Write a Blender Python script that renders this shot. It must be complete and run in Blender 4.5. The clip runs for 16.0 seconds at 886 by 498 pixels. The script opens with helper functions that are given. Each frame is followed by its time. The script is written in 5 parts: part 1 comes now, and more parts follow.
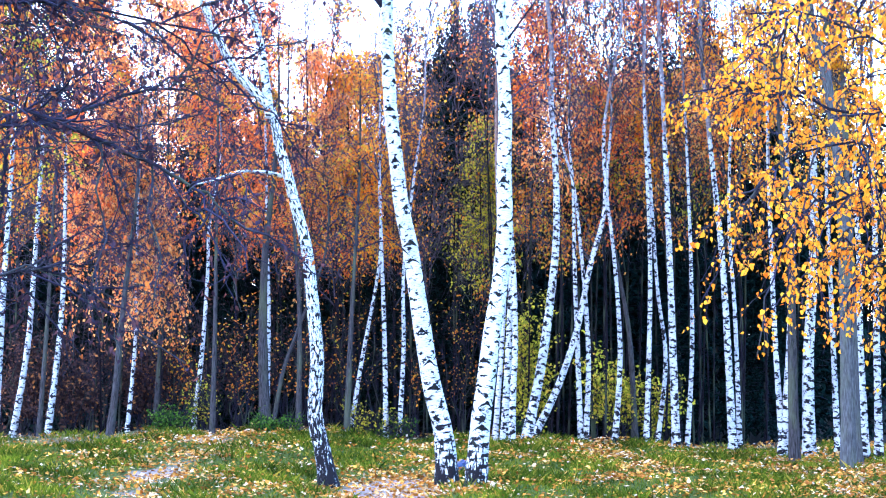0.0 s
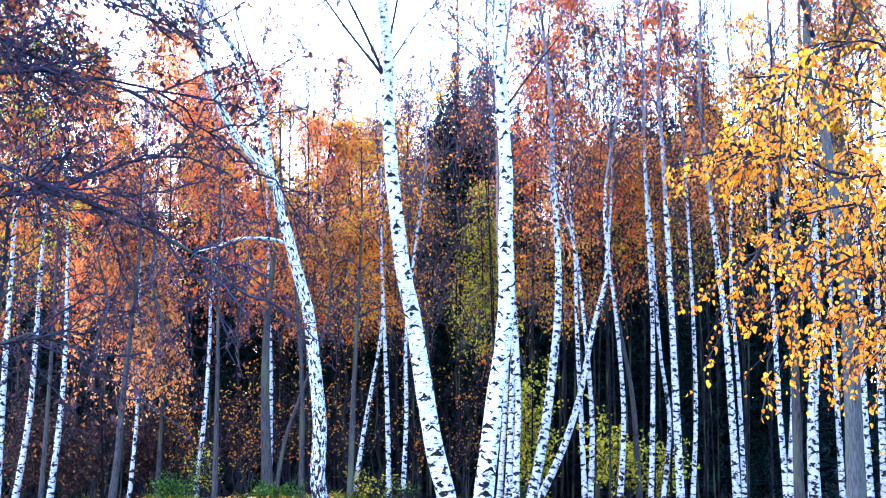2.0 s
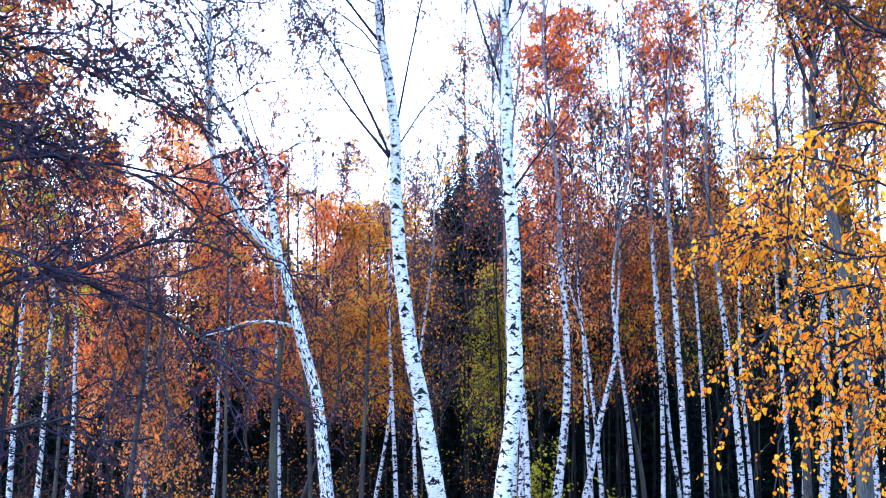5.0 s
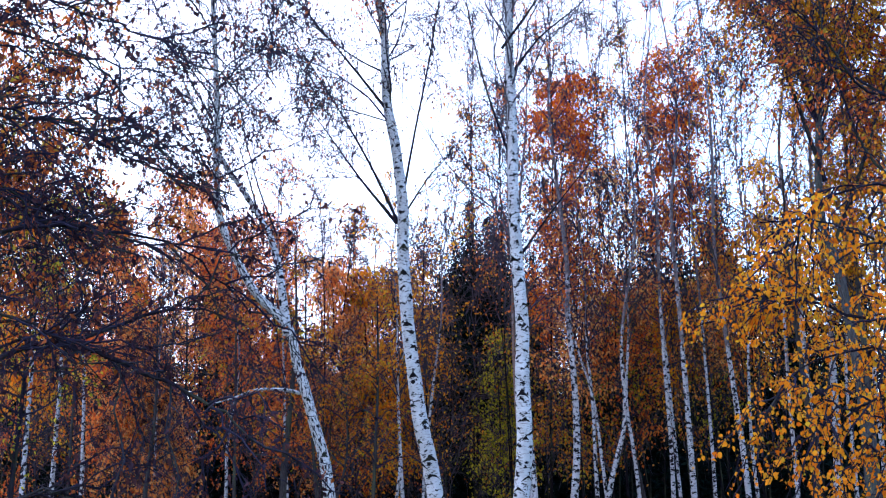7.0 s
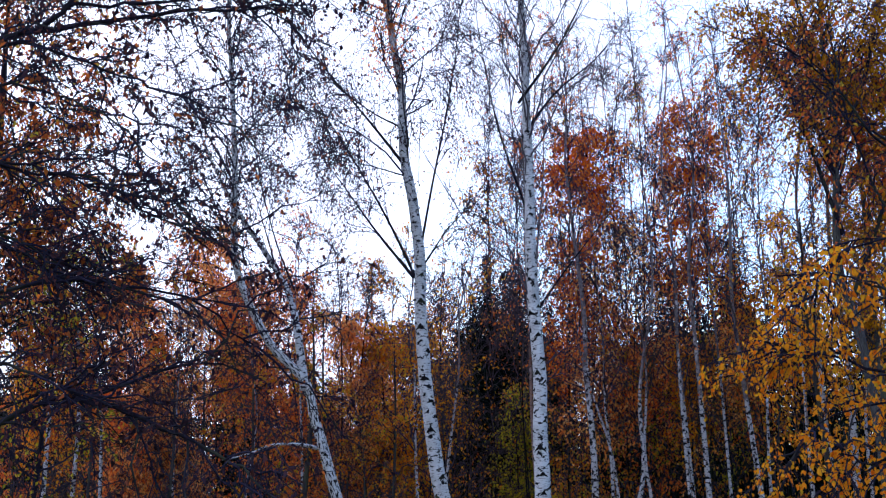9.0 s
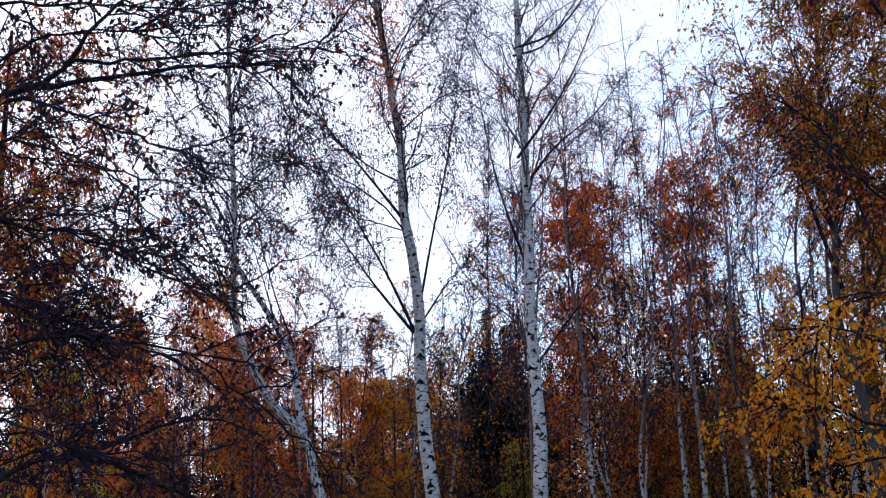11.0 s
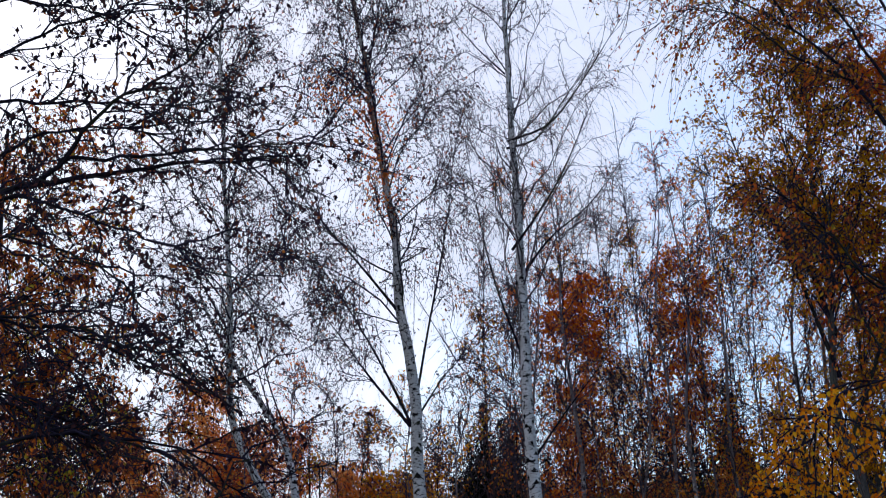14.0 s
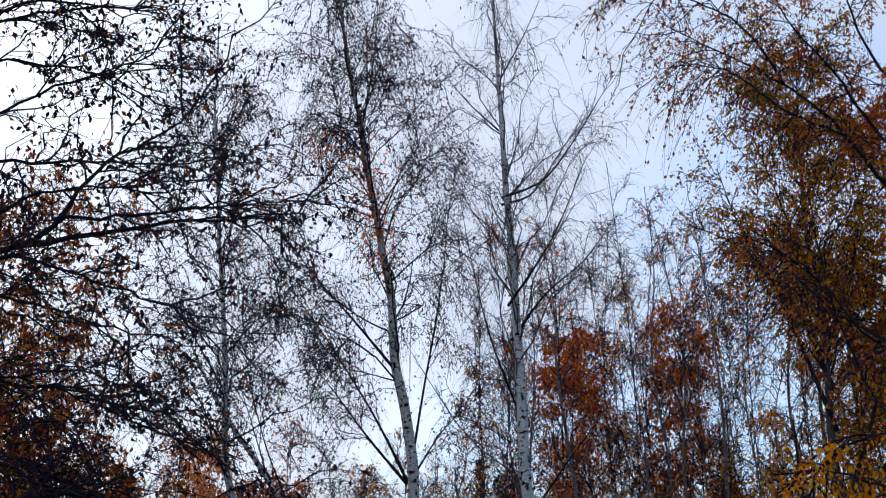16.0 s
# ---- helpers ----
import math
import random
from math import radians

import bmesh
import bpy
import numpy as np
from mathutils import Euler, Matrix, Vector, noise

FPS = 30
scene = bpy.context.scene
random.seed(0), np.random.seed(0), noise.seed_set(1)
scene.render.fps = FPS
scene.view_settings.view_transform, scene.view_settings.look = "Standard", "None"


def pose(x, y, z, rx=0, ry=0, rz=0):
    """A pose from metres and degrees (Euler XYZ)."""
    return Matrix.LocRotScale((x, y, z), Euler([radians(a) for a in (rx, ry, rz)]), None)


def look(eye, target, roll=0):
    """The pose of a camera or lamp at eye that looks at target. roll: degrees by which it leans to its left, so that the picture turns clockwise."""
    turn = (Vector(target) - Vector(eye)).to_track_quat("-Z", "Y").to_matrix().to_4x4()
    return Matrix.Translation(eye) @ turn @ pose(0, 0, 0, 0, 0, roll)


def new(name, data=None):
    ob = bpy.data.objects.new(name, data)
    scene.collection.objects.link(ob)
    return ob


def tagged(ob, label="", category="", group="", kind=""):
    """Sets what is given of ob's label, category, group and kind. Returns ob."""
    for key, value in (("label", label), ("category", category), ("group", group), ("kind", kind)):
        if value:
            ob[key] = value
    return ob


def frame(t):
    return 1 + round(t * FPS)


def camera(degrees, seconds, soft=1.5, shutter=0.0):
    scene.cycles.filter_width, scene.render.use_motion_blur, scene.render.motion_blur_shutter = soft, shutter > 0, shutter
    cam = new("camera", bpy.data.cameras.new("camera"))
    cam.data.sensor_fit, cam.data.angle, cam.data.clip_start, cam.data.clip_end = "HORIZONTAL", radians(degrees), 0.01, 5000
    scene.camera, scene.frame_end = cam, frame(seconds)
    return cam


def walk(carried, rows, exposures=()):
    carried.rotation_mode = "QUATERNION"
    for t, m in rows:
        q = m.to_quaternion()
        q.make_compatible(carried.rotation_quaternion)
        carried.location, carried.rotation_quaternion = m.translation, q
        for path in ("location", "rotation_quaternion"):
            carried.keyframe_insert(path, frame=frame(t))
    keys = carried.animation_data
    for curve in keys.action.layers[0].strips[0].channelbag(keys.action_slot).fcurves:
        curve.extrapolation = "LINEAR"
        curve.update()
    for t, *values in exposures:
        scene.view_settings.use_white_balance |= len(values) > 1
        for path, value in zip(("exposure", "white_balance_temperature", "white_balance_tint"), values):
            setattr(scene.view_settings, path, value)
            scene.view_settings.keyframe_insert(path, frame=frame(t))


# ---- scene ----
EYE = 1.6
cam = camera(30.77, 16.0, soft=1.15)
# seconds, turn to the left, tilt upwards, lean to the right
ROWS = [
    (0.0, 0.00, 3.50, 0.00), (0.5, -0.04, 4.16, 0.10), (1.0, -0.04, 4.79, 0.14),
    (1.5, 0.00, 5.29, 0.29), (2.0, 0.06, 5.82, 0.42), (2.5, 0.14, 6.34, 0.30),
    (3.0, 0.23, 6.84, 0.28), (3.5, 0.30, 7.27, 0.43), (4.0, 0.35, 7.77, 0.55),
    (6.5, 0.36, 10.45, 0.94), (7.0, 0.56, 11.11, 1.10), (7.5, 0.75, 11.66, 0.94),
    (8.0, 0.90, 12.20, 1.03), (8.5, 1.04, 12.60, 1.18), (9.0, 1.15, 13.05, 1.10),
    (11.5, 1.04, 15.51, 1.39), (12.0, 1.01, 16.03, 1.60), (12.5, 0.95, 16.58, 1.67),
    (13.0, 0.88, 17.21, 1.81), (13.5, 0.86, 17.74, 2.02), (14.0, 0.83, 18.29, 1.93),
    (14.5, 0.79, 18.77, 2.12), (15.0, 0.67, 19.30, 2.34), (15.5, 0.62, 19.81, 2.45),
    (16.0, 0.57, 20.30, 2.43),
]
walk(cam, [(t, pose(0, 0, EYE, 90 + tilt, 0, turn) @ pose(0, 0, 0, 0, 0, -lean)) for t, turn, tilt, lean in ROWS],
     exposures=[(0.0, 3.0, 4550, 17), (4.2, 2.65, 4700, 17), (6.4, 1.5, 5000, 19), (9.0, 0.42, 5300, 21),
                (11.5, -0.1, 5700, 21), (13.5, -0.38, 5800, 19), (16.0, -0.54, 5700, 13)])

# ---- light: a bright thin overcast, with the veiled sun ahead of the camera ----
SUN_UP, SUN_ROUND = 32.0, -22.0
world = bpy.data.worlds.new("sky")
scene.world = world
world.use_nodes = True
wn, wl = world.node_tree.nodes, world.node_tree.links
wn.clear()
sky = wn.new("ShaderNodeTexSky")
sky.sky_type, sky.sun_disc = "NISHITA", False
sky.dust_density, sky.air_density = 0.8, 1.3
sky.sun_elevation, sky.sun_rotation = radians(SUN_UP), radians(SUN_ROUND)
bg_sky = wn.new("ShaderNodeBackground")
bg_sky.inputs["Strength"].default_value = 0.21
bg_cloud = wn.new("ShaderNodeBackground")
bg_cloud.inputs["Strength"].default_value = 0.17
veil = wn.new("ShaderNodeHueSaturation")
veil.inputs["Saturation"].default_value = 0.6
wl.new(sky.outputs["Color"], veil.inputs["Color"])
deck = wn.new("ShaderNodeMix")
deck.data_type = "RGBA"
deck.inputs[0].default_value, deck.inputs[7].default_value = 0.5, (7.0, 7.2, 7.5, 1)
wl.new(veil.outputs["Color"], deck.inputs[6])
wl.new(deck.outputs[2], bg_cloud.inputs["Color"])
cloud_noise = wn.new("ShaderNodeTexNoise")
cloud_noise.inputs["Scale"].default_value = 2.2
cloud_noise.inputs["Detail"].default_value = 4
cloud_ramp = wn.new("ShaderNodeValToRGB")
cloud_ramp.color_ramp.elements[0].position, cloud_ramp.color_ramp.elements[1].position = 0.31, 0.45
cloud_mix = wn.new("ShaderNodeMixShader")
wout = wn.new("ShaderNodeOutputWorld")
clear = wn.new("ShaderNodeHueSaturation")
clear.inputs["Saturation"].default_value = 1.3
wl.new(sky.outputs["Color"], clear.inputs["Color"])
wl.new(clear.outputs["Color"], bg_sky.inputs["Color"])
# the cloud thins out towards the east
heading = wn.new("ShaderNodeTexCoord")
apart = wn.new("ShaderNodeSeparateXYZ")
wl.new(heading.outputs["Generated"], apart.inputs[0])
thinning = wn.new("ShaderNodeMath")
thinning.operation = "MULTIPLY_ADD"
thinning.inputs[1].default_value = -0.42
wl.new(apart.outputs["X"], thinning.inputs[0])
wl.new(cloud_noise.outputs["Fac"], thinning.inputs[2])
wl.new(thinning.outputs[0], cloud_ramp.inputs["Fac"])
wl.new(cloud_ramp.outputs["Color"], cloud_mix.inputs["Fac"])
wl.new(bg_sky.outputs[0], cloud_mix.inputs[1])
wl.new(bg_cloud.outputs[0], cloud_mix.inputs[2])
wl.new(cloud_mix.outputs[0], wout.inputs["Surface"])
sun = new("sun", bpy.data.lights.new("sun", "SUN"))
sun.data.energy, sun.data.angle, sun.data.color = 0.5, radians(16), (1.0, 0.95, 0.88)
to_sun = Vector((math.sin(radians(SUN_ROUND)) * math.cos(radians(SUN_UP)), math.cos(radians(SUN_ROUND)) * math.cos(radians(SUN_UP)), math.sin(radians(SUN_UP))))
sun.matrix_world = look(to_sun * 60, (0, 0, 0))


# ---- materials ----
def material(name, rough=0.7, spec=0.3):
    m = bpy.data.materials.new(name)
    m.use_nodes = True
    b = m.node_tree.nodes["Principled BSDF"]
    b.inputs["Roughness"].default_value = rough
    b.inputs["Specular IOR Level"].default_value = spec
    return m, m.node_tree.nodes, m.node_tree.links, b


def ramp(nodes, stops, smooth=True):
    r = nodes.new("ShaderNodeValToRGB")
    e = r.color_ramp.elements
    while len(e) < len(stops):
        e.new(0.5)
    for k, (p, c) in enumerate(stops):
        e[k].position = p
        e[k].color = (*c, 1) if len(c) == 3 else c
    if not smooth:
        r.color_ramp.interpolation = "CONSTANT"
    return r


def scaled_noise(nodes, links, source, scale, size, detail=3.0, rough=0.55):
    mp = nodes.new("ShaderNodeMapping")
    mp.inputs["Scale"].default_value = scale
    links.new(source, mp.inputs["Vector"])
    n = nodes.new("ShaderNodeTexNoise")
    n.inputs["Scale"].default_value, n.inputs["Detail"].default_value, n.inputs["Roughness"].default_value = size, detail, rough
    links.new(mp.outputs["Vector"], n.inputs["Vector"])
    return n


def mix_color(nodes, links, fac, a, b, mode="MIX"):
    m = nodes.new("ShaderNodeMix")
    m.data_type, m.blend_type = "RGBA", mode
    for s, v in ((m.inputs[0], fac), (m.inputs[6], a), (m.inputs[7], b)):
        if isinstance(v, (int, float)):
            s.default_value = v
        elif isinstance(v, tuple):
            s.default_value = (*v, 1)
        else:
            links.new(v, s)
    return m.outputs[2]


def bump(nodes, links, b, height, strength, distance):
    n = nodes.new("ShaderNodeBump")
    n.inputs["Strength"].default_value, n.inputs["Distance"].default_value = strength, distance
    links.new(height, n.inputs["Height"])
    links.new(n.outputs["Normal"], b.inputs["Normal"])


def birch_bark(name, white, patch, foot, mark=(6.5, 12, 1), rough_foot=0.20, copper=99.0, top_wear_shade=0.06, fissured=0.17, wear_shade_tone=(0.17, 0.085, 0.055)):
    """White birch bark in bark metres (UV): papery white, dash-like pores, black scars, a rough black foot up to the height foot."""
    m, n, l, b = material(name, 0.75, 0.06)
    uv = n.new("ShaderNodeTexCoord").outputs["UV"]
    tone = scaled_noise(n, l, uv, (3, 5, 1), 1.0, 4)
    base = ramp(n, [(0.3, tuple(c * 0.72 for c in white)), (0.62, white)])
    l.new(tone.outputs["Fac"], base.inputs["Fac"])
    dash = scaled_noise(n, l, uv, (7, 75, 1), 1.0, 2)
    dash_r = ramp(n, [(0.57, (0, 0, 0)), (0.66, (1, 1, 1))])
    l.new(dash.outputs["Fac"], dash_r.inputs["Fac"])
    col = mix_color(n, l, dash_r.outputs["Color"], base.outputs["Color"], (0.20, 0.165, 0.15))
    scar = scaled_noise(n, l, uv, mark, 1.0, 5, 0.62)
    sep = n.new("ShaderNodeSeparateXYZ")
    l.new(uv, sep.inputs[0])
    low = n.new("ShaderNodeMapRange")
    low.inputs["From Min"].default_value, low.inputs["From Max"].default_value = 0.0, foot
    low.inputs["To Min"].default_value, low.inputs["To Max"].default_value = rough_foot, 0.0
    l.new(sep.outputs["Y"], low.inputs["Value"])
    add = n.new("ShaderNodeMath")
    l.new(scar.outputs["Fac"], add.inputs[0])
    l.new(low.outputs["Result"], add.inputs[1])
    fissure = scaled_noise(n, l, uv, (24, 6, 1), 1.0, 4, 0.6)
    base_up = n.new("ShaderNodeMapRange")
    base_up.inputs["From Min"].default_value, base_up.inputs["From Max"].default_value = 0.05, foot * 0.75
    base_up.inputs["To Min"].default_value, base_up.inputs["To Max"].default_value = fissured, -0.25
    l.new(sep.outputs["Y"], base_up.inputs["Value"])
    add2 = n.new("ShaderNodeMath")
    l.new(fissure.outputs["Fac"], add2.inputs[0])
    l.new(base_up.outputs["Result"], add2.inputs[1])
    both = n.new("ShaderNodeMath")
    both.operation = "MAXIMUM"
    l.new(add.outputs[0], both.inputs[0])
    l.new(add2.outputs[0], both.inputs[1])
    scar_r = ramp(n, [(patch, (0, 0, 0)), (patch + 0.035, (1, 1, 1))])
    l.new(both.outputs[0], scar_r.inputs["Fac"])
    col = mix_color(n, l, scar_r.outputs["Color"], col, (0.013, 0.011, 0.014))
    worn = scaled_noise(n, l, uv, (1.2, 1.6, 1), 1.0, 4)
    high = n.new("ShaderNodeMapRange")
    high.inputs["From Min"].default_value, high.inputs["From Max"].default_value = copper, copper + 3.0
    high.inputs["To Min"].default_value, high.inputs["To Max"].default_value = -0.3, top_wear_shade
    l.new(sep.outputs["Y"], high.inputs["Value"])
    add3 = n.new("ShaderNodeMath")
    l.new(worn.outputs["Fac"], add3.inputs[0])
    l.new(high.outputs["Result"], add3.inputs[1])
    cop_r = ramp(n, [(0.50, (0, 0, 0)), (0.62, (0.85, 0.85, 0.85))])
    l.new(add3.outputs[0], cop_r.inputs["Fac"])
    col = mix_color(n, l, cop_r.outputs["Color"], col, wear_shade_tone)
    l.new(col, b.inputs["Base Color"])
    bump(n, l, b, add.outputs[0], 0.5, 0.02)
    return m


def plain_bark(name, light, dark):
    m, n, l, b = material(name, 0.9, 0.02)
    uv = n.new("ShaderNodeTexCoord").outputs["UV"]
    ridge = scaled_noise(n, l, uv, (40, 7, 1), 1.0, 5, 0.6)
    moss = scaled_noise(n, l, uv, (3, 1.2, 1), 1.0, 3)
    r = ramp(n, [(0.36, dark), (0.62, light)])
    l.new(ridge.outputs["Fac"], r.inputs["Fac"])
    mr = ramp(n, [(0.5, (0, 0, 0)), (0.68, (0.5, 0.5, 0.5))])
    l.new(moss.outputs["Fac"], mr.inputs["Fac"])
    l.new(mix_color(n, l, mr.outputs["Color"], r.outputs["Color"], (0.10, 0.11, 0.055)), b.inputs["Base Color"])
    bump(n, l, b, ridge.outputs["Fac"], 0.7, 0.015)
    return m


def leafy(name, stops, through_light=0.35, rough=0.75, spec=0.02, blotch=((0.90, 0.84, 0.80), (1.03, 1.03, 1.02))):
    """Leaves whose tone changes from leaf to leaf, thin enough to let some light through."""
    m, n, l, b = material(name, rough, spec)
    geo = n.new("ShaderNodeNewGeometry")
    r = ramp(n, stops)
    l.new(geo.outputs["Random Per Island"], r.inputs["Fac"])
    obj = n.new("ShaderNodeTexCoord")
    blot = scaled_noise(n, l, obj.outputs["Object"], (1, 1, 1), 1.3, 3)
    br = ramp(n, [(0.38, blotch[0]), (0.62, blotch[1])])
    l.new(blot.outputs["Fac"], br.inputs["Fac"])
    col = mix_color(n, l, 1.0, r.outputs["Color"], br.outputs["Color"], "MULTIPLY")
    l.new(col, b.inputs["Base Color"])
    t = n.new("ShaderNodeBsdfTranslucent")
    l.new(col, t.inputs["Color"])
    mx = n.new("ShaderNodeMixShader")
    mx.inputs[0].default_value = through_light
    l.new(b.outputs[0], mx.inputs[1])
    l.new(t.outputs[0], mx.inputs[2])
    l.new(mx.outputs[0], n["Material Output"].inputs["Surface"])
    return m


# the grey above 8 m also paints in the dimness of the backlit upper trunk
WHITE_BARK = birch_bark("white_birch_bark", (0.72, 0.71, 0.73), 0.55, 1.6, (6, 17, 1), 0.07, 8.0, 0.03, wear_shade_tone=(0.19, 0.17, 0.18))
COPPER_BARK = birch_bark("copper_topped_birch_bark", (0.66, 0.65, 0.66), 0.55, 1.6, (6, 17, 1), 0.07, 6.0, 0.17)
FLAKED_BARK = birch_bark("flaked_birch_bark", (0.66, 0.65, 0.66), 0.515, 2.4, (21, 13, 1), 0.07, fissured=0.14)
THIN_BARK = birch_bark("young_birch_bark", (0.55, 0.52, 0.56), 0.54, 0.3, (6, 21, 1), 0.04, 1.5, 0.25)
EDGE_BARK = birch_bark("edge_birch_bark", (0.56, 0.54, 0.57), 0.515, 0.5, (6, 15, 1), 0.05, 3.4, 0.22, fissured=0.03, wear_shade_tone=(0.16, 0.125, 0.13))
LIMB_BARK = birch_bark("birch_limb_bark", (0.66, 0.65, 0.67), 0.53, 0.01, (10, 14, 1), 0.0, 1.9, 0.3, fissured=-0.3, wear_shade_tone=(0.07, 0.05, 0.055))
GREY_BARK = plain_bark("grey_bark", (0.072, 0.063, 0.066), (0.020, 0.017, 0.018))
ASPEN_BARK = plain_bark("aspen_bark", (0.115, 0.11, 0.112), (0.04, 0.038, 0.04))
# near black: the deep wood's shade is put into this bark colour
SHADED_BARK = plain_bark("shaded_bark", (0.016, 0.013, 0.017), (0.005, 0.004, 0.006))
DARK_BARK = plain_bark("dark_bark", (0.028, 0.024, 0.038), (0.008, 0.006, 0.010))
# the lilac cast of these twig barks paints in haze and purple fringing
TWIG = plain_bark("twig_bark", (0.042, 0.036, 0.068), (0.013, 0.011, 0.021))
PALE_TWIG = plain_bark("pale_twig_bark", (0.13, 0.11, 0.135), (0.05, 0.04, 0.05))
ROSE_TWIG = plain_bark("rosy_twig_bark", (0.11, 0.085, 0.118), (0.034, 0.026, 0.036))
SCAR = plain_bark("black_scar", (0.018, 0.016, 0.018), (0.007, 0.006, 0.008))
ORANGE = leafy("orange_leaf", [(0.0, (0.88, 0.24, 0.05)), (0.35, (0.97, 0.35, 0.07)), (0.7, (0.98, 0.45, 0.10)), (1.0, (0.97, 0.60, 0.20))], 0.55)
RUST = leafy("rust_leaf", [(0.0, (0.62, 0.10, 0.025)), (0.4, (0.90, 0.21, 0.035)), (0.8, (0.95, 0.33, 0.055)), (1.0, (0.93, 0.48, 0.10))], 0.42)
AMBER = leafy("amber_leaf", [(0.0, (0.75, 0.20, 0.008)), (0.4, (0.95, 0.34, 0.01)), (0.8, (0.97, 0.47, 0.015)), (1.0, (0.65, 0.48, 0.03))], 0.45)
YELLOW = leafy("yellow_leaf", [(0.0, (0.85, 0.21, 0.004)), (0.35, (0.95, 0.33, 0.006)), (0.75, (0.97, 0.45, 0.010)), (1.0, (0.78, 0.50, 0.02))], 0.45)
LIME = leafy("yellow_green_leaf", [(0.0, (0.14, 0.15, 0.015)), (0.4, (0.40, 0.38, 0.02)), (0.8, (0.70, 0.58, 0.03)), (1.0, (0.70, 0.42, 0.04))], 0.4)
BROWN = leafy("brown_leaf", [(0.0, (0.018, 0.011, 0.012)), (0.5, (0.048, 0.027, 0.027)), (0.88, (0.11, 0.055, 0.042)), (1.0, (0.45, 0.18, 0.04))], 0.15)
PLUM = leafy("plum_brown_leaf", [(0.0, (0.025, 0.014, 0.025)), (0.5, (0.055, 0.03, 0.045)), (0.86, (0.14, 0.05, 0.04)), (1.0, (0.6, 0.16, 0.02))], 0.06)
TAWNY = leafy("tawny_leaf", [(0.0, (0.36, 0.045, 0.004)), (0.35, (0.66, 0.10, 0.005)), (0.7, (0.78, 0.20, 0.008)), (1.0, (0.34, 0.22, 0.012))], 0.25)
EMBER = leafy("ember_leaf", [(0.0, (0.45, 0.05, 0.006)), (0.4, (0.88, 0.17, 0.008)), (0.8, (0.95, 0.26, 0.012)), (1.0, (0.94, 0.38, 0.03))], 0.35)
OLIVE = leafy("olive_leaf", [(0.0, (0.20, 0.07, 0.004)), (0.35, (0.48, 0.19, 0.004)), (0.7, (0.68, 0.28, 0.005)), (1.0, (0.56, 0.33, 0.006))], 0.45)
RUSSET = leafy("russet_leaf", [(0.0, (0.14, 0.04, 0.03)), (0.35, (0.46, 0.11, 0.03)), (0.75, (0.85, 0.19, 0.015)), (1.0, (0.50, 0.38, 0.03))], 0.25)
MIXED = leafy("mixed_leaf", [(0.0, (0.22, 0.09, 0.04)), (0.35, (0.66, 0.18, 0.015)), (0.6, (0.86, 0.36, 0.015)), (0.8, (0.42, 0.38, 0.02)), (1.0, (0.78, 0.18, 0.015))], 0.4)
# green taken down to near black, painting the wood's dark depth into the needles
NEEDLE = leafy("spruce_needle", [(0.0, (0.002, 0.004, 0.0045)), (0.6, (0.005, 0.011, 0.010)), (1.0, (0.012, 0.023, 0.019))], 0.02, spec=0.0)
SHRUB = leafy("green_shrub_leaf", [(0.0, (0.022, 0.050, 0.008)), (0.6, (0.055, 0.115, 0.012)), (1.0, (0.15, 0.21, 0.025))], 0.3)
BLADE = leafy("grass_blade", [(0.0, (0.034, 0.050, 0.004)), (0.5, (0.094, 0.112, 0.006)), (0.85, (0.17, 0.16, 0.010)), (1.0, (0.36, 0.23, 0.03))], 0.3, blotch=((0.40, 0.5, 0.6), (1.3, 1.4, 0.9)))
STRAW = leafy("dry_grass", [(0.0, (0.12, 0.11, 0.07)), (1.0, (0.32, 0.27, 0.20))], 0.2)
LITTER = leafy("fallen_leaf", [(0.0, (0.16, 0.055, 0.012)), (0.4, (0.46, 0.18, 0.02)), (0.7, (0.68, 0.36, 0.045)), (0.85, (0.72, 0.50, 0.22)), (1.0, (0.74, 0.64, 0.5))], 0.1, blotch=((0.55, 0.5, 0.5), (1.15, 1.1, 1.05)))


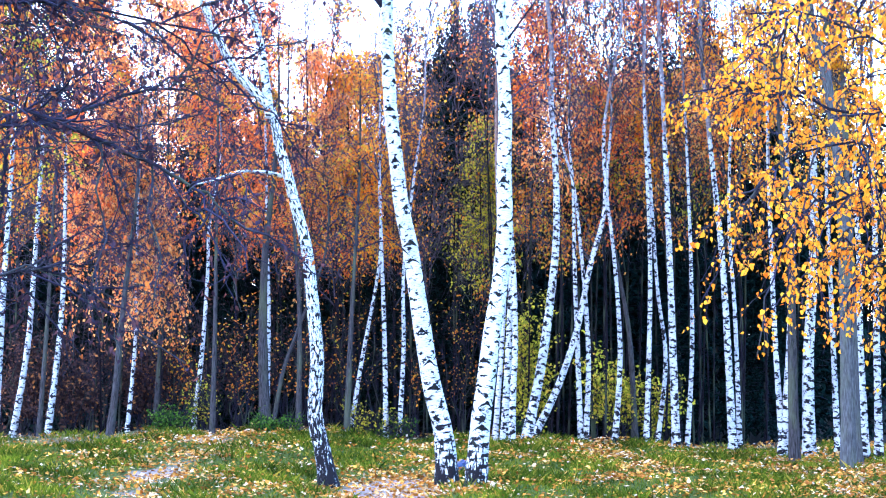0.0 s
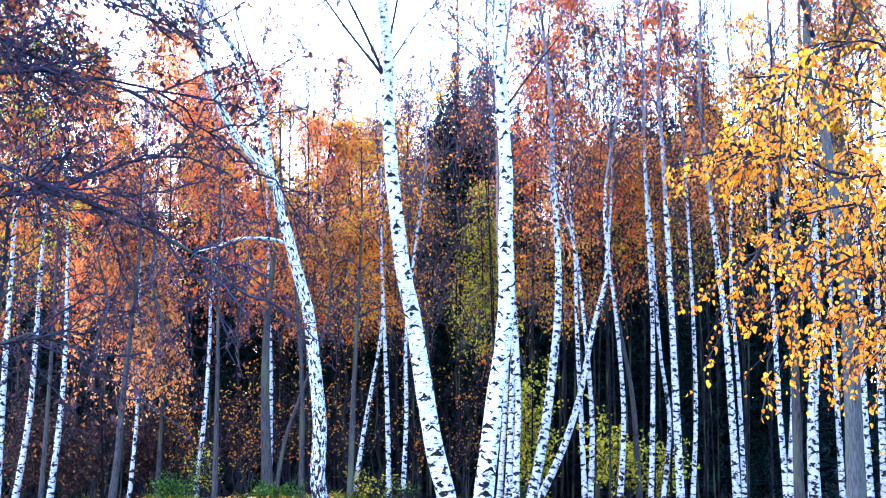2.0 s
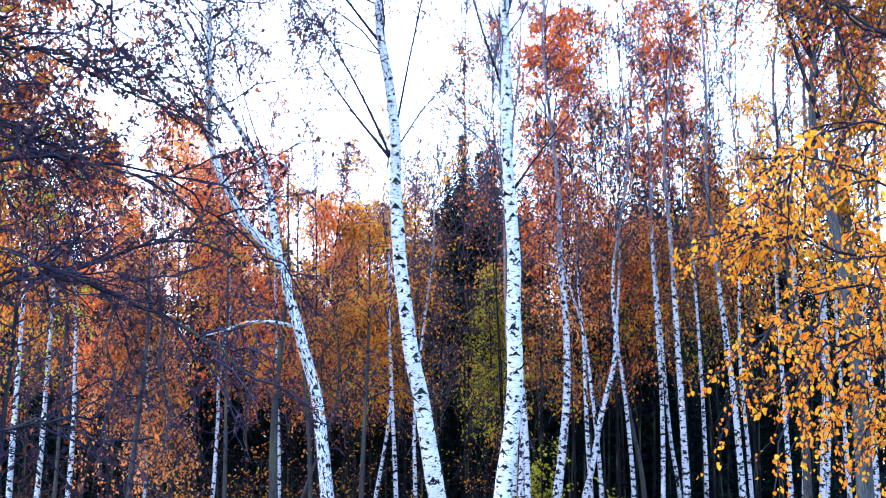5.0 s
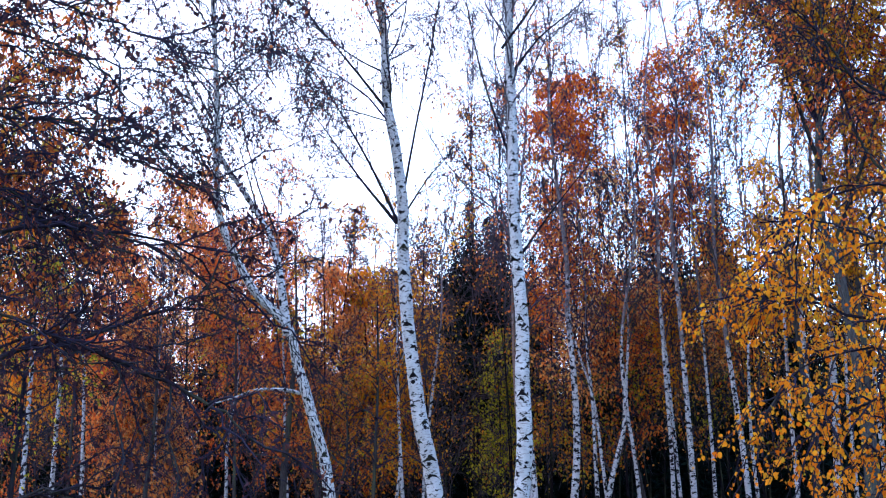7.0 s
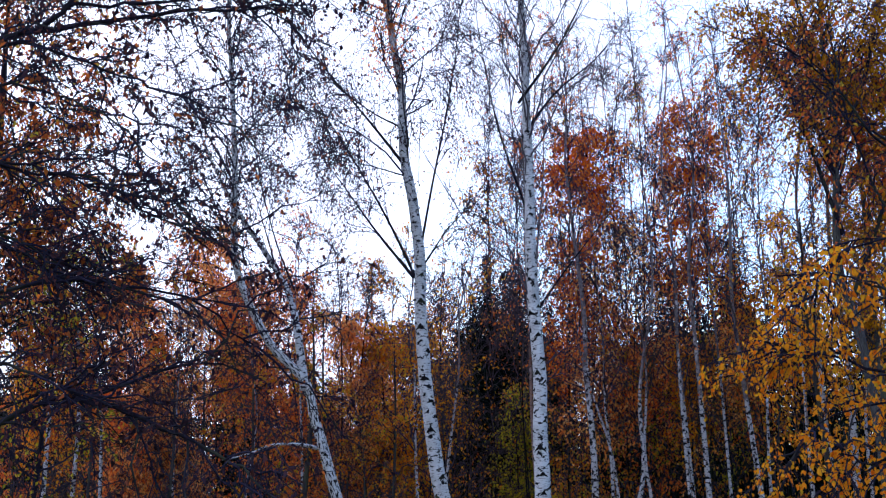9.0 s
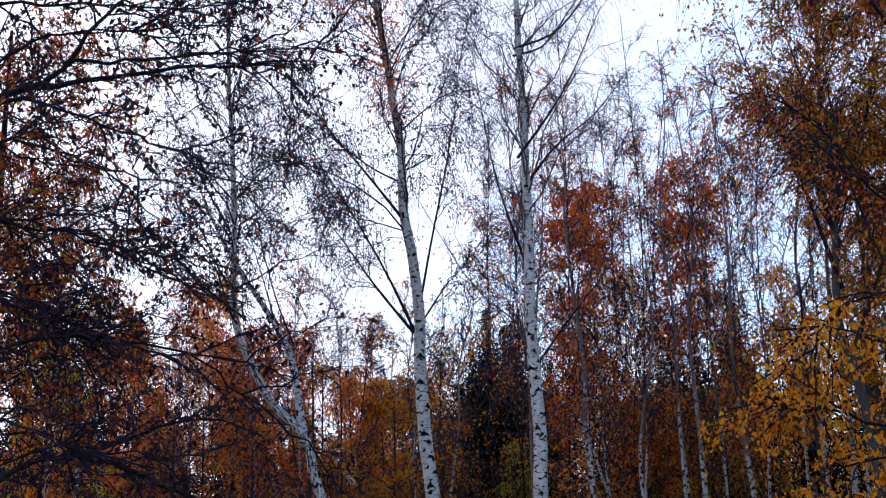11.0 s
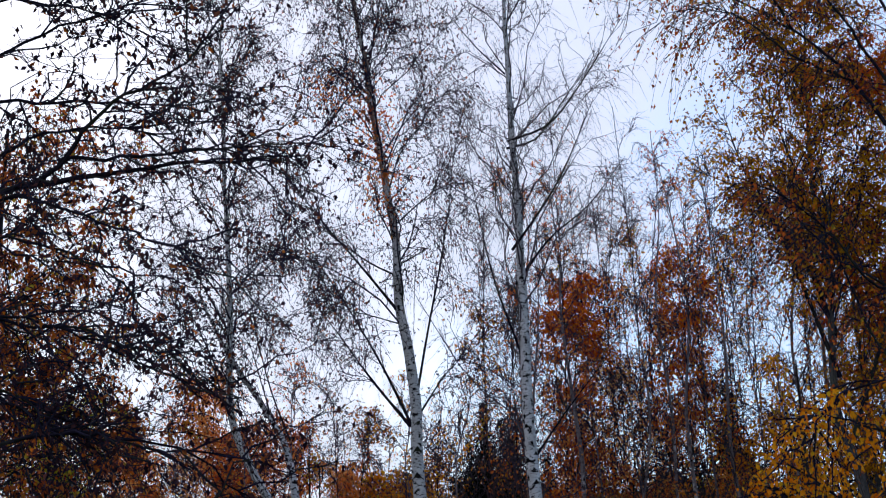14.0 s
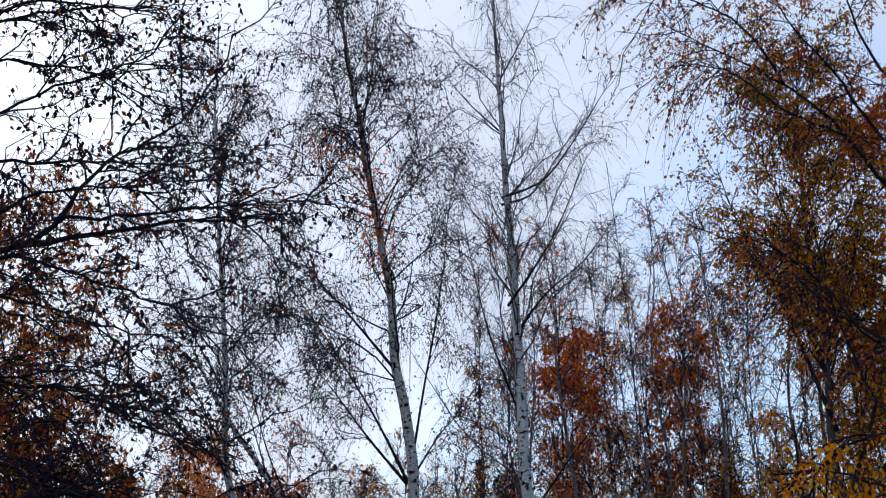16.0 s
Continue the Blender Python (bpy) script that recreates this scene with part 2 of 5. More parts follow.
# ---- mesh building ----
class Soup:
    """Gathers points and four-cornered faces, with bark metres as UV, into one mesh."""

    def __init__(self):
        self.v, self.f, self.uv, self.n = [], [], [], 0

    def add(self, v, f, uv):
        self.v.append(np.asarray(v, float).reshape(-1, 3))
        self.f.append(np.asarray(f, int).reshape(-1, 4) + self.n)
        self.uv.append(np.asarray(uv, float).reshape(-1, 2))
        self.n += len(self.v[-1])

    def tubes(self, p, r, sides):
        """Round tubes: p is tubes x rings x 3, r is tubes x rings."""
        p, r = np.asarray(p, float), np.asarray(r, float)
        t = np.gradient(p, axis=1)
        t /= np.linalg.norm(t, axis=2, keepdims=True) + 1e-9
        steep = np.abs(t[:, :1, 1:2]) > 0.85
        ref = np.where(steep, np.array([1.0, 0, 0]), np.array([0, 1.0, 0])) * np.ones_like(t)
        n1 = np.cross(ref, t)
        n1 /= np.linalg.norm(n1, axis=2, keepdims=True) + 1e-9
        n2 = np.cross(t, n1)
        a = np.arange(sides + 1) / sides * 2 * math.pi + math.pi / 2
        ring = n1[:, :, None] * np.cos(a)[:, None] + n2[:, :, None] * np.sin(a)[:, None]
        v = p[:, :, None] + ring * r[:, :, None, None]
        k, m = p.shape[0], p.shape[1]
        along = np.concatenate([np.zeros((k, 1)), np.cumsum(np.linalg.norm(np.diff(p, axis=1), axis=2), axis=1)], axis=1)
        uv = np.stack([np.broadcast_to(a / (2 * math.pi), (k, m, sides + 1)) * (2 * math.pi * r.max(axis=1))[:, None, None] + p[:, :1, :1] * 7.3,
                       np.broadcast_to(along[:, :, None], (k, m, sides + 1))], axis=3)
        i = (np.arange(k)[:, None, None] * m + np.arange(m - 1)[:, None]) * (sides + 1) + np.arange(sides)
        f = np.stack([i, i + 1, i + sides + 2, i + sides + 1], axis=3)
        self.add(v, f, uv)

    def leaves(self, p, size, rng, hang=0.7, slim=0.31, flat=False):
        """One small folded four-cornered leaf at each point."""
        p = np.asarray(p, float).reshape(-1, 3)
        n = len(p)
        if n == 0:
            return
        ax = rng.normal(size=(n, 3))
        if flat:
            ax[:, 2] *= 0.25
        else:
            ax[:, 2] = ax[:, 2] * (1 - hang) - hang * 1.6
        ax /= np.linalg.norm(ax, axis=1, keepdims=True)
        sd = np.cross(ax, rng.normal(size=(n, 3)) * ((0.15, 0.15, 1) if flat else (1, 1, 1)))
        sd /= np.linalg.norm(sd, axis=1, keepdims=True) + 1e-9
        nm = np.cross(ax, sd)
        s = (size * rng.uniform(0.65, 1.25, n))[:, None]
        v = np.stack([p, p + ax * s * 0.42 + sd * s * slim + nm * s * 0.1, p + ax * s - nm * s * 0.12, p + ax * s * 0.42 - sd * s * slim + nm * s * 0.1], axis=1)
        self.add(v, np.arange(n * 4).reshape(n, 4), np.tile(((0, 0), (1, 0.4), (0, 1), (-1, 0.4)), (n, 1)))

    def ovate(self, p, size, rng, hang=0.8):
        """Larger folded leaves with a rounded, pointed outline."""
        p = np.asarray(p, float).reshape(-1, 3)
        n = len(p)
        ax = rng.normal(size=(n, 3)) * 0.55
        ax[:, 2] -= hang * 1.4
        ax = unit(ax)
        sd = unit(np.cross(ax, rng.normal(size=(n, 3))))
        nm = np.cross(ax, sd)
        s = (size * rng.uniform(0.6, 1.2, n))[:, None]
        at = lambda a, w, u: p + (ax * a + sd * w + nm * u) * s
        v = np.stack([at(0, 0, 0), at(0.12, 0.30, 0.07), at(0.42, 0.43, 0.12), at(0.75, 0.24, 0.06), at(1.05, 0, -0.12), at(0.75, -0.24, 0.06), at(0.42, -0.43, 0.12), at(0.12, -0.30, 0.07), at(0.45, 0, 0)], axis=1)
        f = np.array([(0, 1, 2, 8), (8, 2, 3, 4), (8, 4, 5, 6), (0, 8, 6, 7)])
        self.add(v, (np.arange(n)[:, None, None] * 9 + f), np.zeros((n * 9, 2)))

    def mesh(self, name, mat, smooth=True):
        v, f, uv = np.concatenate(self.v), np.concatenate(self.f), np.concatenate(self.uv)
        me = bpy.data.meshes.new(name)
        me.vertices.add(len(v))
        me.vertices.foreach_set("co", v.astype(np.float32).ravel())
        me.loops.add(f.size)
        me.loops.foreach_set("vertex_index", f.astype(np.int32).ravel())
        me.polygons.add(len(f))
        me.polygons.foreach_set("loop_start", np.arange(0, f.size, 4, dtype=np.int32))
        me.polygons.foreach_set("use_smooth", np.full(len(f), smooth))
        layer = me.uv_layers.new(name="UVMap")
        layer.data.foreach_set("uv", uv[f.ravel()].astype(np.float32).ravel())
        me.materials.append(mat)
        me.update(calc_edges=True)
        return me


def part(name, soup, mat, parent, label="", smooth=True, kind=""):
    ob = new(name, soup.mesh(name, mat, smooth))
    ob.parent = parent
    return tagged(ob, label, kind=kind)


def thing(name, label, category, group="", kind=""):
    return tagged(new(name), label, category, group, kind)


def smooth_line(points, n):
    """A smooth curve of n points through the given ones, evenly spaced."""
    p = np.array(points, float)
    if len(p) == 2:
        return p[0] + (p[1] - p[0]) * np.linspace(0, 1, n)[:, None]
    e = np.concatenate([[2 * p[0] - p[1]], p, [2 * p[-1] - p[-2]]])
    out = []
    for i in range(len(p) - 1):
        a, b, c, d = e[i:i + 4]
        for t in np.linspace(0, 1, 24, endpoint=False):
            out.append(0.5 * (2 * b + (c - a) * t + (2 * a - 5 * b + 4 * c - d) * t * t + (3 * b - 3 * c + d - a) * t ** 3))
    out = np.array(out + [p[-1]])
    s = np.concatenate([[0], np.cumsum(np.linalg.norm(np.diff(out, axis=0), axis=1))])
    q = np.linspace(0, s[-1], n)
    return np.stack([np.interp(q, s, out[:, k]) for k in range(3)], axis=1)


def unit(v):
    return v / (np.linalg.norm(v, axis=-1, keepdims=True) + 1e-9)


def branches(rng, start, direction, length, droop, n=6, wobble=0.08):
    """Arched branches from many starts: they set off in their direction and then sag."""
    s = np.linspace(0, 1, n)[None, :, None]
    length = length[:, None, None]
    p = start[:, None] + direction[:, None] * s * length
    p = p + rng.normal(size=p.shape) * wobble * length * np.sqrt(s) * (s > 0)
    p[:, :, 2] -= (droop[:, None] * length[:, :, 0] * (s[:, :, 0] ** 2))
    return p


def twigs_of(rng, limbs, per, length, droop, rise=0.1, first=0.25, n=4):
    """Thin side twigs along limbs (limbs x rings x 3)."""
    k, m = limbs.shape[:2]
    s = rng.uniform(first, 1, (k, per)) * (m - 1.001)
    i = s.astype(int)
    f = (s - i)[:, :, None]
    rows = np.arange(k)[:, None]
    st = limbs[rows, i] * (1 - f) + limbs[rows, i + 1] * f
    d = unit(limbs[rows, i + 1] - limbs[rows, i])
    d = unit(d * 0.95 + rng.normal(size=d.shape) * 0.6 + np.array([0, 0, rise]))
    ln = length * rng.uniform(0.45, 1.2, k * per)
    return branches(rng, st.reshape(-1, 3), d.reshape(-1, 3), ln, droop * rng.uniform(0.5, 1.4, k * per), n, 0.05)


def along(rng, lines, count, first=0.15, jitter=0.02, bunch=0.0):
    """Random places along lines; bunch: the smaller above nought, the more a few lines carry."""
    k, m = lines.shape[:2]
    if k == 0 or count == 0:
        return np.zeros((0, 3))
    row = rng.integers(0, k, count)
    if bunch:
        share = rng.gamma(bunch, size=k)
        row = rng.choice(k, count, p=share / share.sum())
    s = rng.uniform(first, 1, count) * (m - 1.001)
    i = s.astype(int)
    f = (s - i)[:, None]
    return lines[row, i] * (1 - f) + lines[row, i + 1] * f + rng.normal(size=(count, 3)) * jitter


def tapered(r0, r1, n, power=1.0):
    return r0 + (r1 - r0) * np.linspace(0, 1, n) ** power


def add_scars(rng, line, radii, spacing, foot, root):
    """Black arrow-shaped branch scars lying on the bark, all round the trunk, each a part of its own."""
    s = np.concatenate([[0], np.cumsum(np.linalg.norm(np.diff(line, axis=0), axis=1))])
    h, ang = foot, rng.uniform(0, 6)
    while h < s[-1] * 0.94:
        h += spacing * rng.uniform(0.3, 1.5)
        ang += rng.uniform(1.2, 3.4)
        wide = rng.uniform(0.35, 1.0)
        r = np.interp(h, s, radii)
        c = np.linspace(-1, 1, 9)
        drop = np.abs(c) ** 1.2 * r * rng.uniform(0.3, 0.85) * wide + rng.normal(size=9) * r * 0.03
        thick = ((1 - np.abs(c) ** 0.7) * rng.choice([0.3, 0.45, 0.8]) + 0.08) * r * rng.uniform(0.75, 1.3, 9)
        rows = []
        for off in (thick * 0.6 - drop, -thick * 0.4 - drop):
            hh = h + off
            centre = np.stack([np.interp(hh, s, line[:, k]) for k in range(3)], axis=1)
            rr = np.interp(hh, s, radii) * 1.02 + 0.002
            a = ang + c * wide
            rows.append(centre + np.stack([np.sin(a) * rr, -np.cos(a) * rr, 0 * a], axis=1))
        i = np.arange(8)
        soup = Soup()
        soup.add(np.concatenate(rows), np.stack([i, i + 9, i + 10, i + 1], axis=1), np.concatenate(rows)[:, [0, 2]])
        part("branch_scar", soup, SCAR, root)


def tree(name, label, spine, r0, r1, bark, rng_seed, category="tree", group="", limbs=(), limb_r=0.03, limb_bark=None,
         crown=None, scar=0.0, sides=10, foot_flare=1.35, single=False, taper=0.9):
    """A tree: trunk, explicit limbs (spine, radius), a crown of arched branches, twigs and leaves.
    crown: dict(z0, z1, n, length, rise, droop, per, twig, leaves, size, leaf, hang, power)"""
    rng = np.random.default_rng(rng_seed)
    root = thing(name, label, category, group)
    n = max(10, int(len(spine) * 5))
    spine = [tuple(q) for q in spine]
    gz = float(ground_z(spine[0][0], spine[0][1]))
    spine[0] = (spine[0][0], spine[0][1], min(spine[0][2], gz - 0.06))
    line = smooth_line(spine, n)
    rad = tapered(r0, r1, n, taper)
    h = np.concatenate([[0], np.cumsum(np.linalg.norm(np.diff(line, axis=0), axis=1))])
    rad *= 1 + (foot_flare - 1) * np.exp(-h / 0.22)
    rad *= 1 + rng.normal(size=n) * 0.02
    trunk = Soup()
    trunk.tubes(line[None], rad[None], sides)
    stem = part("trunk", trunk, bark, root)
    if scar:
        add_scars(rng, line, rad, scar, 0.5, stem)
    limb_lines = []
    for points, r, *own in limbs:
        ll = smooth_line(points, 14)
        limb_lines.append(ll)
        one = Soup()
        one.tubes(ll[None], tapered(r * 0.9, max(0.003, r * 0.15), 14, 0.8)[None], 7)
        part("limb", one, own[0] if own else limb_bark or DARK_BARK, root)
    if crown:
        c = dict(z0=2.0, z1=9.0, n=20, length=1.2, rise=0.8, droop=0.35, per=8, twig=0.6, tdroop=0.7, leaves=2000, size=0.05,
                 leaf=ORANGE, hang=0.75, slim=0.31, wood=TWIG, r=0.014, limb_twigs=14, wide=1.0, narrow=0.62, spread=0.035, bunch=0.6, sub=0, sub_len=0.6)
        c.update(crown)
        zs = rng.uniform(0, 1, c["n"]) ** 0.85 * (c["z1"] - c["z0"]) + c["z0"]
        st = np.stack([np.interp(zs, line[:, 2], line[:, k]) for k in range(3)], axis=1)
        st[:, 2] = np.minimum(zs, line[-1, 2])
        az = np.arange(c["n"]) * 2.4 + rng.uniform(0, 6)
        rise = c["rise"] * rng.uniform(0.6, 1.4, c["n"])
        d = np.stack([np.cos(az) * np.cos(rise), np.sin(az) * np.cos(rise), np.sin(rise)], axis=1)
        frac = (zs - c["z0"]) / max(0.1, c["z1"] - c["z0"])
        ln = c["length"] * (1 - c["narrow"] * frac) * rng.uniform(0.6, 1.2, c["n"])
        br = branches(rng, st, d, ln, c["droop"] * rng.uniform(0.4, 1.3, c["n"]), 6, 0.05)
        wood = Soup()
        rr = np.linspace(1, 0.25, 6)[None] * (c["r"] * (1 - 0.5 * frac))[:, None]
        if single:
            for one_line, one_r in zip(br, rr):
                one = Soup()
                one.tubes(one_line[None], one_r[None], 5)
                part("branch", one, c["wood"], root)
        else:
            wood.tubes(br, rr, 4)
        fade = 1.1 - 0.6 * frac
        if c["sub"]:
            side = twigs_of(rng, br, c["sub"], c["sub_len"] * np.repeat(fade, c["sub"]), c["droop"] * 0.6, 0.25, 0.12, 5)
            for ll in limb_lines:
                reach = float(np.linalg.norm(np.diff(ll, axis=0), axis=1).sum())
                side = np.concatenate([side, twigs_of(rng, ll[None], max(4, int(c["limb_twigs"] * reach / 2.4)), c["sub_len"], c["droop"] * 0.6, 0.25, 0.2, 5)])
            wood.tubes(side, np.broadcast_to(np.linspace(0.0065, 0.0035, 5), side.shape[:2]) * c["wide"], 3)
            tw = twigs_of(rng, side, c["per"], c["twig"], c["tdroop"], 0.0, 0.1, 4)
        else:
            tw = twigs_of(rng, br, c["per"], c["twig"] * np.repeat(fade, c["per"]), c["tdroop"])
            allt = [tw]
            for ll in limb_lines:
                reach = float(np.linalg.norm(np.diff(ll, axis=0), axis=1).sum())
                allt.append(twigs_of(rng, ll[None], max(4, int(c["limb_twigs"] * reach / 2.4)), c["twig"] * 1.2, c["tdroop"]))
            tw = np.concatenate(allt)
        wood.tubes(tw, np.broadcast_to(np.linspace(0.0042, 0.002, tw.shape[1]), tw.shape[:2]) * c["wide"], 3)
        part("twig_work", wood, c["wood"], root, kind="stuff")
        if c["leaves"]:
            fol = Soup()
            fol.leaves(along(rng, tw, c["leaves"], 0.1, c["spread"], c["bunch"]), c["size"], rng, c["hang"], c["slim"])
            part("crown", fol, c["leaf"], root, smooth=False, kind="stuff")
        if "cluster" in c:
            pts, count, mat = c["cluster"]
            fol = Soup()
            fol.leaves(along(rng, smooth_line(pts, 8)[None], count, 0, 0.16), 0.045, rng, 0.8)
            part("rusty_spray", fol, mat, root, "cluster of rust-red leaves", smooth=False, kind="stuff")
    return root


# ---- ground ----
def ground_z(x, y):
    """A grassy rise, a little higher towards the west, that falls away into the wood."""
    x, y = np.asarray(x, float), np.asarray(y, float)
    up = np.clip((y - 17.0) / 8.5, 0, 1)
    up = up * up * (3 - 2 * up)
    z = up * (0.07 - 0.010 * np.clip(x, -9, 0) - 0.024 * np.clip(x, 0, 9) + 0.17 * np.exp(-((x + 2.4) / 1.3) ** 2) + 0.05 * np.sin(x * 1.1))
    z = z + 0.03 * np.sin(x * 3.1 + 1.7 * np.sin(y * 1.1)) * np.sin(y * 2.3 + x * 0.8) + 0.02 * np.sin(x * 2.3 + y * 0.7) + 0.015 * np.sin(y * 1.9 - x * 1.3)
    down = np.clip((y - 27.5) / 8, 0, 1)
    z = z - 0.5 * down
    return z


def sand_amount(x, y):
    """Bare sandy earth: worn round the leading birches and along a track."""
    x, y = np.asarray(x, float), np.asarray(y, float)
    path = 1.3 * np.exp(-((x + 0.6) / 0.8) ** 2 - ((y - 18.2) / 1.8) ** 2)
    broken = 0.5 + 0.5 * np.sin(y * 2.1 + 0.6) * np.sin(y * 0.9 + x * 2.0)
    track = 1.15 * np.exp(-((x + 3.4 + 0.15 * np.sin(y * 1.3)) / 0.6) ** 2) * (0.35 + 0.65 * broken) * np.clip((26.3 - y) / 1.5, 0, 1)
    right = 0.35 * np.exp(-((x - 5.9) / 0.9) ** 2 - ((y - 22.0) / 2.2) ** 2)
    spot = np.exp(-((x + 3.75) / 0.3) ** 2 - ((y - 24.3) / 0.8) ** 2)
    return np.clip(np.maximum.reduce([path, track, right, spot]), 0, 1)


def build_ground():
    xs = np.concatenate([[-900, -300, -90, -40, -20], np.arange(-13, 13.01, 0.2), [20, 40, 90, 300, 900]])
    ys = np.concatenate([[-300, -80, -20, 0, 6, 10, 13], np.arange(15, 32.01, 0.2), [35, 40, 50, 80, 200, 900]])
    gx, gy = np.meshgrid(xs, ys)
    gz = ground_z(gx, gy)
    v = np.stack([gx, gy, gz], axis=2).reshape(-1, 3)
    w = len(xs)
    i = (np.arange(len(ys) - 1)[:, None] * w + np.arange(w - 1)).ravel()
    soup = Soup()
    soup.add(v, np.stack([i, i + 1, i + w + 1, i + w], axis=1), v[:, :2])
    m, n, l, b = material("turf_and_soil", 0.95, 0.1)
    co = n.new("ShaderNodeTexCoord").outputs["Object"]
    fine = scaled_noise(n, l, co, (1, 1, 1), 14, 6, 0.65)
    wide = scaled_noise(n, l, co, (1, 1, 1), 2.4, 6, 0.65)
    g = ramp(n, [(0.3, (0.020, 0.034, 0.004)), (0.55, (0.052, 0.070, 0.007)), (0.75, (0.14, 0.11, 0.03))])
    l.new(fine.outputs["Fac"], g.inputs["Fac"])
    s = ramp(n, [(0.35, (0.15, 0.11, 0.10)), (0.55, (0.28, 0.22, 0.20)), (0.75, (0.42, 0.35, 0.33))])
    l.new(fine.outputs["Fac"], s.inputs["Fac"])
    at = n.new("ShaderNodeAttribute")
    at.attribute_name = "sand"
    ad = n.new("ShaderNodeMath")
    ad.operation = "MULTIPLY_ADD"
    l.new(wide.outputs["Fac"], ad.inputs[0])
    ad.inputs[1].default_value = 1.5
    worn = n.new("ShaderNodeMath")
    worn.operation = "MULTIPLY_ADD"
    worn.inputs[1].default_value, worn.inputs[2].default_value = 0.8, -0.72
    l.new(at.outputs["Fac"], worn.inputs[0])
    l.new(worn.outputs[0], ad.inputs[2])
    sr = ramp(n, [(0.56, (0, 0, 0)), (0.80, (1, 1, 1))])
    l.new(ad.outputs[0], sr.inputs["Fac"])
    col = mix_color(n, l, sr.outputs["Color"], g.outputs["Color"], s.outputs["Color"])
    # the shade under the trees is painted: ground turns near black past the edge
    shade_at = n.new("ShaderNodeAttribute")
    shade_at.attribute_name = "wood"
    col = mix_color(n, l, shade_at.outputs["Fac"], col, (0.014, 0.010, 0.008))
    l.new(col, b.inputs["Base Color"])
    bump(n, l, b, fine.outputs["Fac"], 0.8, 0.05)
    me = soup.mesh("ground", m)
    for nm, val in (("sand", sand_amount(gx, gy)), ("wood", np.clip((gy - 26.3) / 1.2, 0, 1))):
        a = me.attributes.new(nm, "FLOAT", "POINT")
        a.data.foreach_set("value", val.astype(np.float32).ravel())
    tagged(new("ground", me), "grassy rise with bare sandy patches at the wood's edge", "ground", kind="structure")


build_ground()

# ---- the three leading birches ----
GROUP = "leading birches"
tree("birch_tree", "tall birch leaning with black-flaked white trunk, its crown nearly bare", [(-1.30, 18.60, 0.03), (-1.38, 18.60, 0.40), (-1.47, 18.60, 0.82), (-1.45, 18.60, 1.44), (-1.49, 18.60, 1.96), (-1.53, 18.60, 2.35), (-1.59, 18.60, 2.81), (-1.71, 18.60, 3.24), (-1.81, 18.60, 3.63), (-1.90, 18.60, 3.92), (-2.02, 18.60, 4.38), (-2.42, 18.60, 4.82), (-2.79, 18.60, 5.60), (-2.86, 18.60, 6.15), (-2.86, 18.60, 6.98), (-2.89, 18.60, 7.69), (-2.91, 18.60, 8.18), (-2.95, 18.60, 8.69), (-2.96, 18.60, 9.29), (-3.02, 18.60, 10.45), (-3.00, 18.60, 10.95), (-2.98, 18.60, 11.75)], 0.106, 0.010, FLAKED_BARK, 11, taper=0.62, group=GROUP, scar=0.3, sides=16, single=True,
     limbs=(([(-1.88, 18.60, 3.59), (-2.03, 18.30, 3.60), (-2.31, 18.00, 3.57), (-2.55, 17.70, 3.44), (-2.78, 17.40, 3.35)], 0.028, LIMB_BARK), ([(-2.01, 18.60, 4.27), (-2.06, 18.63, 4.61), (-2.10, 18.66, 4.92), (-2.20, 18.69, 5.40), (-2.38, 18.72, 5.75), (-2.79, 18.75, 6.39), (-3.00, 18.78, 6.75), (-3.29, 18.81, 7.40), (-3.47, 18.84, 7.98)], 0.066, LIMB_BARK), ([(-2.37, 18.70, 5.75), (-2.55, 18.73, 6.38), (-2.72, 18.76, 6.95), (-2.83, 18.79, 7.37)], 0.012),
            ([(-2.14, 18.60, 5.46), (-2.43, 19.00, 6.21), (-2.70, 19.40, 7.26), (-2.84, 19.80, 8.36)], 0.014), ([(-2.71, 18.60, 5.78), (-3.13, 18.10, 6.08), (-3.63, 17.60, 6.56), (-4.04, 17.10, 6.88)], 0.018), ([(-2.88, 18.60, 6.81), (-3.44, 18.93, 7.87), (-3.80, 19.27, 8.67), (-4.25, 19.60, 9.43)], 0.016),
            ([(-2.01, 18.60, 4.29), (-2.22, 18.80, 4.62), (-2.58, 19.00, 4.76), (-3.01, 19.20, 4.62)], 0.025)),
     crown=dict(z0=5.6, z1=11.2, narrow=0.5, bunch=3.0, n=32, length=2.0, rise=0.95, droop=0.2, sub=7, sub_len=0.75, per=6, twig=0.42, tdroop=0.9, wide=1.1, leaves=11500, size=0.044, leaf=PLUM, limb_twigs=16, hang=0.85, slim=0.24, spread=0.05))
